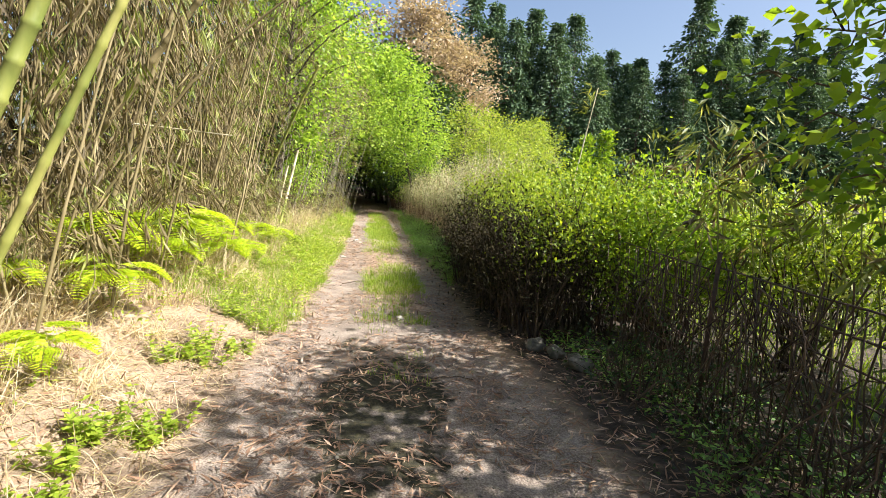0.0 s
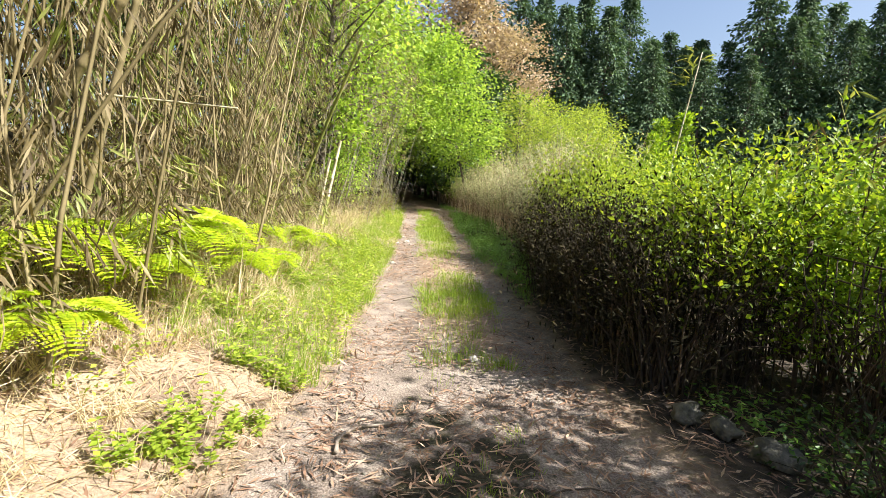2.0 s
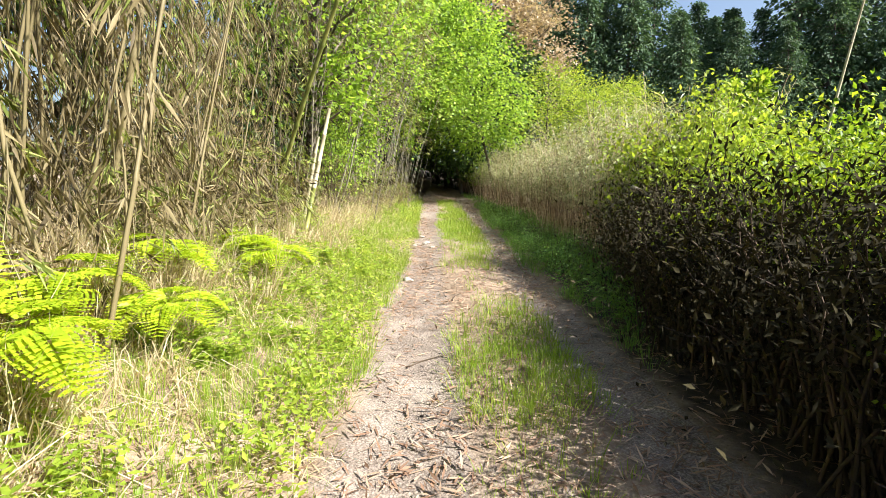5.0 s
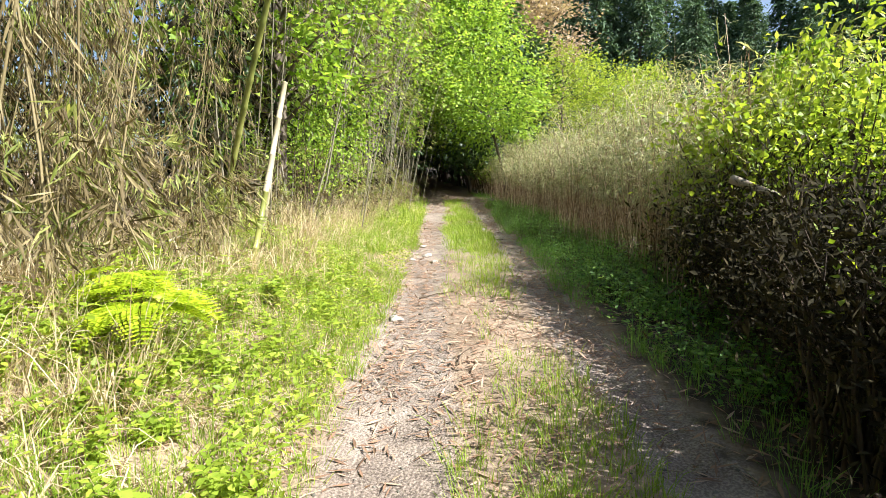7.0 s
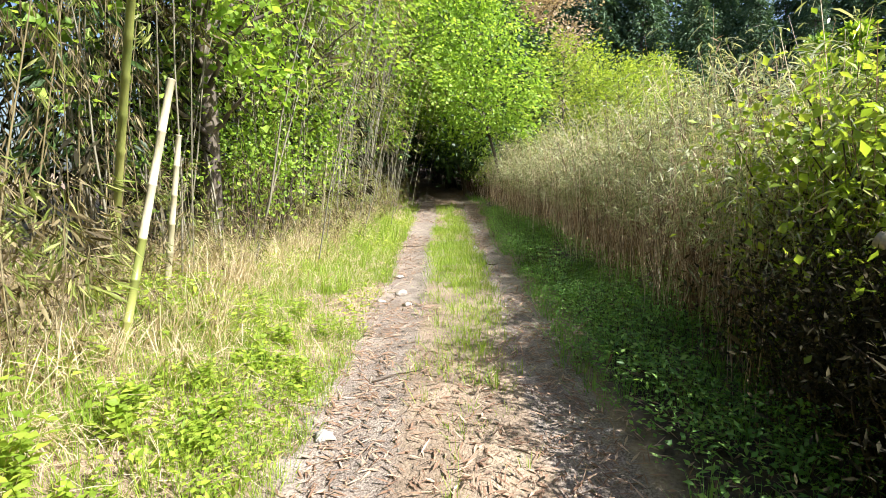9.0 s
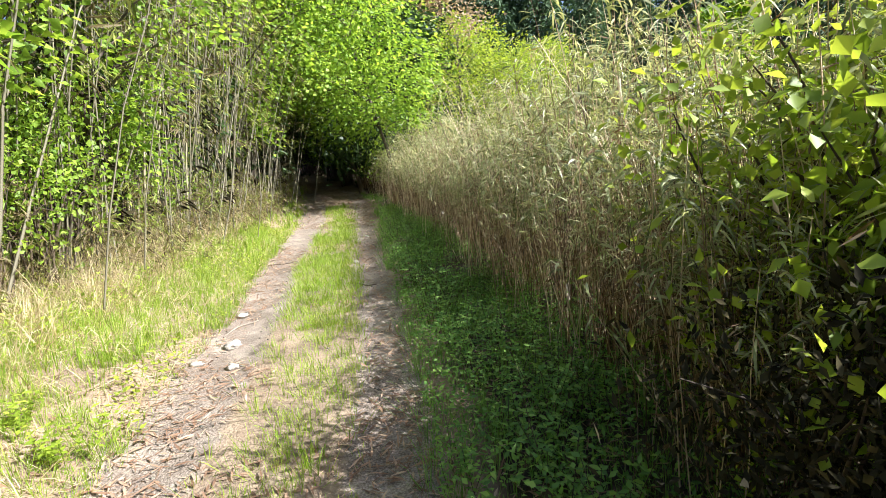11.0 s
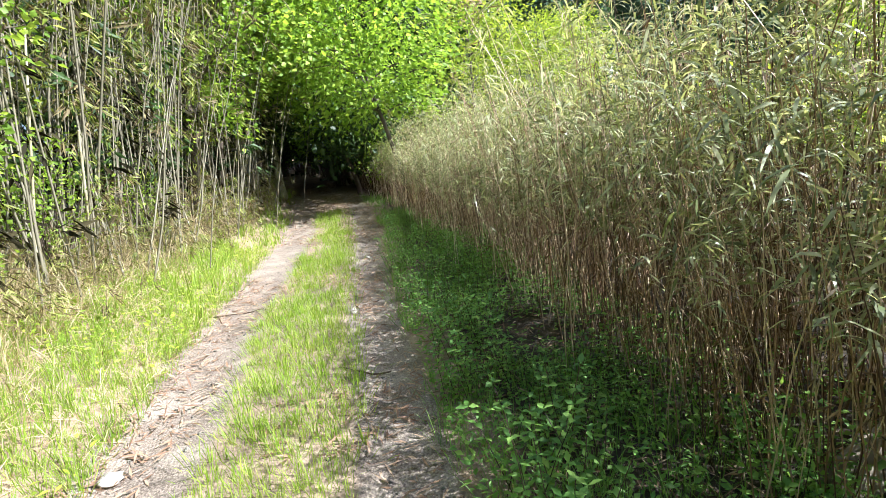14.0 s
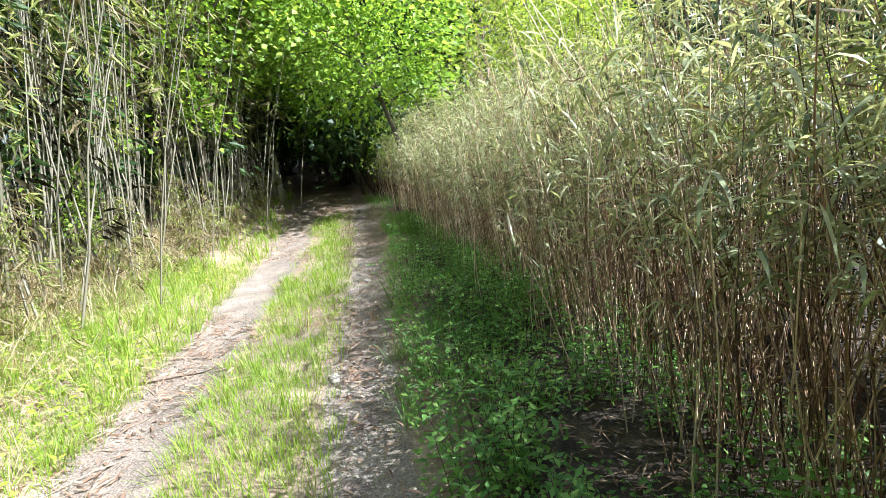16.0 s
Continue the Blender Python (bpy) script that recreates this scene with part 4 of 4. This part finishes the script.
for a, b in (((-0.2, -0.05, 0), (0.2, 0.05, 0.42)),):
    v = [(-0.2, -0.05, -0.05), (0.2, -0.06, -0.05), (0.19, 0.06, -0.05), (-0.19, 0.05, -0.05), (-0.15, -0.02, 0.3), (0.12, -0.03, 0.43), (0.13, 0.03, 0.42), (-0.14, 0.03, 0.28)]
    slab.add(v, [(0, 1, 5), (0, 5, 4), (1, 2, 6), (1, 6, 5), (2, 3, 7), (2, 7, 6), (3, 0, 4), (3, 4, 7), (4, 5, 6), (4, 6, 7), (0, 3, 2), (0, 2, 1)])
slab_ob = tagged(new("stone_slab", slab.mesh("stone_slab", WEATHERED)), "upright brown slab of stone leaning at the reeds", "stone")
slab_ob.matrix_basis = pose(0.42, 15.0, float(ground_z(0.42, 15.0)) - 0.12, 8, 10, 20)
stone(-0.35, 8.6, 0.05, 0.4, "flat pale stone in the wheel rut", PALE_STONE)
for x, y in ((-2.64, 14.3), (-2.5, 14.72), (-2.75, 15.6), (-2.13, 11.33), (-1.9, 18.0), (-2.1, 20.6), (-2.3, 14.2)):
    stone(x, y, R.uniform(0.06, 0.1), 0.4, "flat pale stone set in the sunny track", PALE_STONE)


def stick(name, label, category, pts, r, mat, sides=6, nodes=0):
    p = np.asarray(pts, float)
    s = culm_soup(p, r, r * 0.75, sides + 2, nodes) if nodes else tube_soup(Soup(), p, np.linspace(r, r * 0.55, len(p)), sides)
    return tagged(new(name, s.mesh(name, mat, True)), label, category)


def lying(x, y, length, turn, r, bend=0.1):
    a = radians(turn)
    p = []
    for f in np.linspace(-0.5, 0.5, 7):
        q = (x + math.cos(a) * length * f - math.sin(a) * bend * length * (1 - 4 * f * f), y + math.sin(a) * length * f + math.cos(a) * bend * length * (1 - 4 * f * f))
        p.append((*q, float(ground_z(*q)) + r + R.uniform(0, 0.01)))
    return stick("fallen_twig", "thin dry fallen twig lying on the track", "twig", p, r, TWIG if r < 0.008 else WEATHERED, 5)


lying(-0.95, 5.0, 0.5, 60, 0.014, 0.3)
for x, y, l, t, r in ((-0.35, 2.9, 0.35, 110, 0.008), (0.0, 2.55, 0.45, 10, 0.007), (-0.1, 3.3, 0.5, 130, 0.006), (0.3, 2.3, 0.4, 30, 0.009), (-0.4, 4.2, 0.4, 150, 0.006), (0.2, 4.6, 0.4, 20, 0.006),
                      (-0.6, 4.6, 0.3, 160, 0.007), (-1.4, 8.6, 0.35, 40, 0.006), (-1.9, 12.2, 0.4, 20, 0.007), (-2.6, 15.2, 0.5, 70, 0.008), (-1.6, 16.6, 0.4, 160, 0.007), (-1.4, 10.4, 0.3, 80, 0.006), (-3.2, 18.4, 0.5, 15, 0.007)):
    lying(x, y, l, t, r)

# single bamboo canes that stand out from the thicket
stick("bamboo_cane", "thick yellowish bamboo cane leaning over the verge", "bamboo", curve_to((-2.33, 2.90, 0.93), (-1.38, 3.17, 3.39), 0, 9), 0.042, GREEN_CULM, 10, 14)
stick("bamboo_cane", "green bamboo cane leaning towards the track", "bamboo", curve_to((-2.73, 3.45, 0.41), (-1.09, 3.74, 4.02), 0, 9), 0.03, GREEN_CULM, 10, 16)
stick("bamboo_cane", "straw-coloured bamboo cane leaning out of the thicket", "bamboo", curve_to((-3.67, 5.40, 1.19), (-1.70, 5.40, 3.75), 0.05, 9), 0.036, CULM, 8, 14)
stick("bamboo_cane", "straw-coloured bamboo cane leaning out of the thicket", "bamboo", curve_to((-3.26, 5.70, 1.26), (-2.35, 5.70, 3.88), 0.05, 9), 0.026, CULM, 8, 14)
stick("bamboo_cane", "bent yellow-green bamboo cane at the edge of the thicket", "bamboo", curve_to((-4.75, 12.75, 0.4), (-2.8, 11.5, 3.9), 0.1, 9), 0.035, GREEN_CULM, 8, 14)
stick("bamboo_cane", "pale straw-coloured cane standing against the thicket", "bamboo", curve_to((-3.75, 8.3, 0.5), (-2.85, 8.3, 3.6), 0.05, 9), 0.024, CULM, 8, 12)
stake = thing("bamboo_stake", "broken bamboo stake, yellow-green below, bleached and splintered above", "stake")
path = curve_to((-3.64, 11.45, 0.05), (-3.36, 12.05, 2.19), 0, 11)
part("culm", culm_soup(path[:6], 0.029, 0.028, 10, 4), GREEN_CULM, stake, "yellow-green lower culm", True)
part("splintered_top", culm_soup(path[5:], 0.028, 0.026, 10, 3), BLEACHED, stake, "bleached split upper end", True)
stick("bamboo_stake", "short weathered bamboo stake beside the thicket", "stake", curve_to((-4.08, 12.6, 0.4), (-3.75, 12.6, 1.86), 0, 7), 0.03, BLEACHED, 8, 6)
stick("bamboo_pole", "thin white bamboo pole lodged across the thicket", "pole", curve_to((-2.85, 5.35, 1.95), (-2.03, 5.6, 1.91), 0, 5), 0.008, BLEACHED, 6, 7)
for a, b, r in (((-4.75, 18.7, 0.4), (-4.4, 18.5, 2.0), 0.016), ((-5.0, 18.2, 0.4), (-4.5, 18.3, 3.0), 0.014), ((-4.4, 16.8, 0.3), (-4.1, 17.0, 2.6), 0.015), ((-4.8, 17.4, 0.3), (-4.6, 17.0, 3.2), 0.013)):
    stick("bamboo_cane", "pale dead bamboo cane standing at the sunny verge", "bamboo", curve_to(a, b, 0, 7), r, BLEACHED, 6, 8)
stick("log", "short weathered log caught in the top of the hedge", "log", curve_to((0.46, 11.0, 1.16), (0.68, 10.72, 1.04), 0, 5), 0.034, WEATHERED, 9)


for x, y, l, t, r in ((-2.75, 5.1, 0.35, 100, 0.02), (-4.3, 11.3, 0.4, 60, 0.018), (-4.9, 14.2, 0.5, 30, 0.02), (-2.9, 6.3, 0.3, 20, 0.014), (-4.0, 12.9, 0.3, 140, 0.016), (-4.6, 16.0, 0.45, 80, 0.018), (-3.3, 9.0, 0.3, 50, 0.014)):
    a = radians(t)
    p = [(x + math.cos(a) * l * f, y + math.sin(a) * l * f, float(ground_z(x, y)) + 0.06 + 0.25 * l * f) for f in np.linspace(-0.5, 0.5, 4)]
    stick("bamboo_piece", "broken piece of bleached bamboo lying in dry grass", "bamboo piece", p, r, BLEACHED, 6, 2)
arch = thing("bamboo_branch", "arching bamboo branch with drooping leaves above the track", "bamboo")
path = curve_to((-3.3, 4.8, 0.5), (0.7, 5.2, 3.35), 1.1, 10)
part("culm", culm_soup(path, 0.014, 0.004, 5, 10), CULM, arch, "", True)
leafy = Soup()
P, D, L, W = bamboo_leaves(path, 0.62, 18, 7, 0.17, 0.02, 0.25)
long_leaf_soup(leafy, P, D, L, W, R.uniform(0.2, 0.8, len(P)))
part("foliage", leafy, BAMBOO_LEAF, arch)


# ---- ferns and herbs ----
def fern(fronds, length):
    ob = thing("fern", "bright yellow-green fern with arching feathery fronds", "fern", "ferns on the bank")
    for i in range(fronds):
        w = 2 * np.pi * i / fronds + R.uniform(-0.4, 0.4)
        L = length * R.uniform(0.7, 1.15)
        out = np.array([math.cos(w), math.sin(w), 0])
        s = np.linspace(0, 1, 30)
        a = np.clip((s - 0.3) / 0.7, 0, 1)
        path = out * (L * (0.06 * s + 0.62 * a))[:, None] + np.array([0, 0, 1]) * (L * (1.65 * np.minimum(s, 0.45) + 0.42 * a - 0.62 * a ** 2))[:, None]
        sp = Soup()
        tube_soup(sp, path[::5], np.linspace(0.005, 0.001, len(path[::5])), 3, False)
        side = np.array([-out[1], out[0], 0])
        for j in range(12, 30):
            f = (j - 11) / 19
            wl = L * 0.30 * (math.sin(np.pi * min(f * 0.82 + 0.16, 1)) + 0.04)
            for sg in (-1, 1):
                d = side * sg + out * 0.45 + np.array([0, 0, -0.12])
                m = 6
                t = np.linspace(0.05, 0.95, m)[:, None]
                dn = unit(d[None])[0]
                base = path[j] + dn * wl * t
                ln = wl * 0.28 * (1.05 - t[:, 0])
                for e in (-1, 1):
                    leaf_soup(sp, base, np.repeat((out * e * 0.9 + dn * 0.6)[None], m, 0), np.repeat([[0, 0, 1.0]], m, 0) + out * 0.5 + R.normal(0, 0.35, (m, 3)), ln + 0.015, 0.018 + ln * 0.38, 0.1)
        part("frond", sp, FERN, ob)
    return ob


ferns = [fern(8, 1.1), fern(7, 0.95)]
sow(ferns, [put(None, x, y, None, sc) for x, y, sc in (
    (-2.9, 6.25, 0.85), (-2.55, 4.6, 0.62), (-2.2, 3.5, 0.42), (-3.0, 7.25, 0.62), (-2.75, 5.7, 0.62), (-2.95, 9.35, 0.55), (-3.28, 9.65, 0.5), (-2.95, 4.0, 0.5),
    (-3.2, 8.3, 0.6), (-2.75, 7.7, 0.5), (-3.25, 6.6, 0.75), (-2.6, 2.7, 0.4), (-3.0, 5.1, 0.8), (-2.6, 6.7, 0.6))])


def herb(label, height, stems, leaf, mat, group):
    """A leafy herb: stems with pairs of broad leaves."""
    ob = thing("herb", label, "herb", group)
    st, lv = Soup(), Soup()
    for i in range(stems):
        b = np.array([*R.normal(0, 0.07, 2), -0.01])
        h = height * R.uniform(0.6, 1.2)
        path = curve_to(b, b + [R.normal(0, 0.22) * h, R.normal(0, 0.22) * h, h], 0, 4, 0.006)
        tube_soup(st, path, np.linspace(0.003, 0.0015, 4), 3, False)
        for f in np.linspace(0.35, 1, 5):
            q = np.array([np.interp(f, np.linspace(0, 1, 4), path[:, c]) for c in range(3)])
            w0 = R.uniform(0, 6.3)
            k = 3
            w = w0 + np.arange(k) * 2.1 + R.normal(0, 0.3, k)
            d = np.stack([np.cos(w), np.sin(w), R.normal(0.1, 0.25, k)], 1)
            leaf_soup(lv, np.repeat(q[None], k, 0), d, np.repeat([[0, 0, 1.0]], k, 0) + R.normal(0, 0.2, (k, 3)), leaf[0] * R.uniform(0.7, 1.25, k), leaf[1] * R.uniform(0.8, 1.2, k), 0.15)
    tagged(part("stem_tangle", st, TWIG if mat is SHADE_GRASS else GRASS, ob), kind="stuff")
    part("foliage", lv, mat, ob)
    return ob


sunny = [herb("leafy yellow-green herb on the sunny bank", h, 9, (0.062, 0.036), LIME, "bank herbs") for h in (0.22, 0.3, 0.17)]
spots = []
for i in range(70):
    y = R.uniform(7.6, 13.2)
    spots.append(put(None, left_of(y, R.uniform(0.1, 1.7)), y, None, R.uniform(0.6, 0.95)))
for i in range(16):
    y = R.uniform(7.4, 11.6)
    spots.append(put(None, left_of(y, R.uniform(0.5, 1.5)), y, None, R.uniform(0.9, 1.25)))
for x, y in ((-1.55, 2.6), (-1.65, 2.9), (-1.9, 2.5), (-1.75, 3.2), (-1.75, 4.5), (-1.85, 4.75), (-1.65, 4.9), (-1.95, 4.3), (-2.0, 5.6), (-2.2, 6.0), (-2.3, 6.5), (-2.5, 6.2), (-1.54, 3.27), (-1.45, 3.4), (-1.66, 3.15), (-1.92, 4.5), (-1.69, 5.5), (-1.8, 5.6)):
    spots.append(put(None, x, y, None, 0.8))
sow(sunny, spots)
shady = [herb("dark green leafy herb on the shaded verge", h, 10, (0.045, 0.022), SHADE_GRASS, "verge herbs") for h in (0.35, 0.45)]
spots = []
for i in range(140):
    y = R.uniform(8.8, 24)
    spots.append(put(None, right_of(y, R.uniform(0.1, 1.0) * (1.0 if y < 12 else 1.4) + 0.35 * (y < 12.5)), y, None, R.uniform(0.6, 1.15)))
for x, y in ((1.9, 2.2), (1.6, 2.6), (2.1, 2.9), (1.5, 3.1), (1.9, 1.8)):
    spots.append(put(None, x, y, None, 0.9))
sow(shady, spots)


# ---- the wire fence ----
def fence():
    ob = thing("wire_fence", "rusty welded wire mesh fence sagging under creepers", "fence")
    post = tube_soup(Soup(), [(0, 0, -0.2), (0, 0, 0.5), (0, 0, 1.22)], [0.017, 0.017, 0.016], 8).mesh("post", RUST, True)
    upright = tube_soup(Soup(), [(0, 0, 0), (0.004, 0.003, 0.55), (0, 0, 1.1)], [0.0055] * 3, 4).mesh("upright_wire", RUST)
    rail = tube_soup(Soup(), [(0, -0.9, 0), (0.006, 0, -0.008), (0, 0.9, 0)], [0.006] * 3, 4).mesh("line_wire", RUST)
    for i in range(4):
        y = 0.6 + 1.8 * i
        x = 2.08 - 0.075 * i
        z = float(ground_z(x, y))
        p = new("post", post)
        p.parent, p.matrix_basis = ob, pose(x + 0.02, y, z, R.uniform(-2, 2), R.uniform(-3, 3), 0)
        for j in range(1, 15):
            w = new("upright_wire", upright)
            w.parent, w.matrix_basis = ob, pose(x, y + j * 0.12, z, R.uniform(-1.5, 1.5), R.uniform(-2, 2), 0)
        for j in range(8):
            w = new("line_wire", rail)
            w.parent, w.matrix_basis = ob, pose(x + 0.004, y + 0.9, z + 0.12 + j * 0.14, R.uniform(-0.6, 0.6), 0, 0)
    return ob


fence()

# dead creeper stems hanging over the fence and hedge front
vines = Soup()
for i in range(420):
    y = R.uniform(6.0, 10.4)
    x = right_of(y, R.uniform(0.55, 1.0))
    z = R.uniform(0.5, 1.25)
    tube_soup(vines, curve_to((x + R.normal(0.1, 0.1), y, z), (x + R.normal(0, 0.15), y + R.normal(0, 0.25), float(ground_z(x, y))), 0.1 * R.normal(), 5, 0.03), [0.005, 0.004, 0.004, 0.003, 0.003], 3, False)
for i in range(160):
    y = R.uniform(2.0, 6.0)
    x = 1.95 + R.normal(0, 0.12)
    tube_soup(vines, curve_to((x, y, R.uniform(0.6, 1.2)), (x + R.normal(0, 0.1), y + R.normal(0, 0.5), R.uniform(0, 0.5)), 0.2 * R.normal(), 5, 0.04), [0.006, 0.005, 0.004, 0.003, 0.003], 3, False)
stuff("dead_creeper", vines, TWIG, "dark dead creeper stems hanging on the fence", "creeper")

# a tall pale shoot above the hedge
shoot = thing("tall_shoot", "tall pale shoot with a tuft of narrow leaves above the hedge", "plant")
path = curve_to((2.3, 11.4, 0.0), (2.95, 11.5, 3.75), 0.1, 8)
part("stem", tube_soup(Soup(), path, np.linspace(0.022, 0.008, 8), 6), BLEACHED, shoot, "", True)
tuft = Soup()
P, D, L, W = bamboo_leaves(path, 0.82, 9, 6, 0.26, 0.03, 0.3)
long_leaf_soup(tuft, P, D + [0, 0, 0.7], L, W, R.uniform(0.1, 0.5, len(P)))
part("foliage", tuft, BAMBOO_LEAF, shoot)
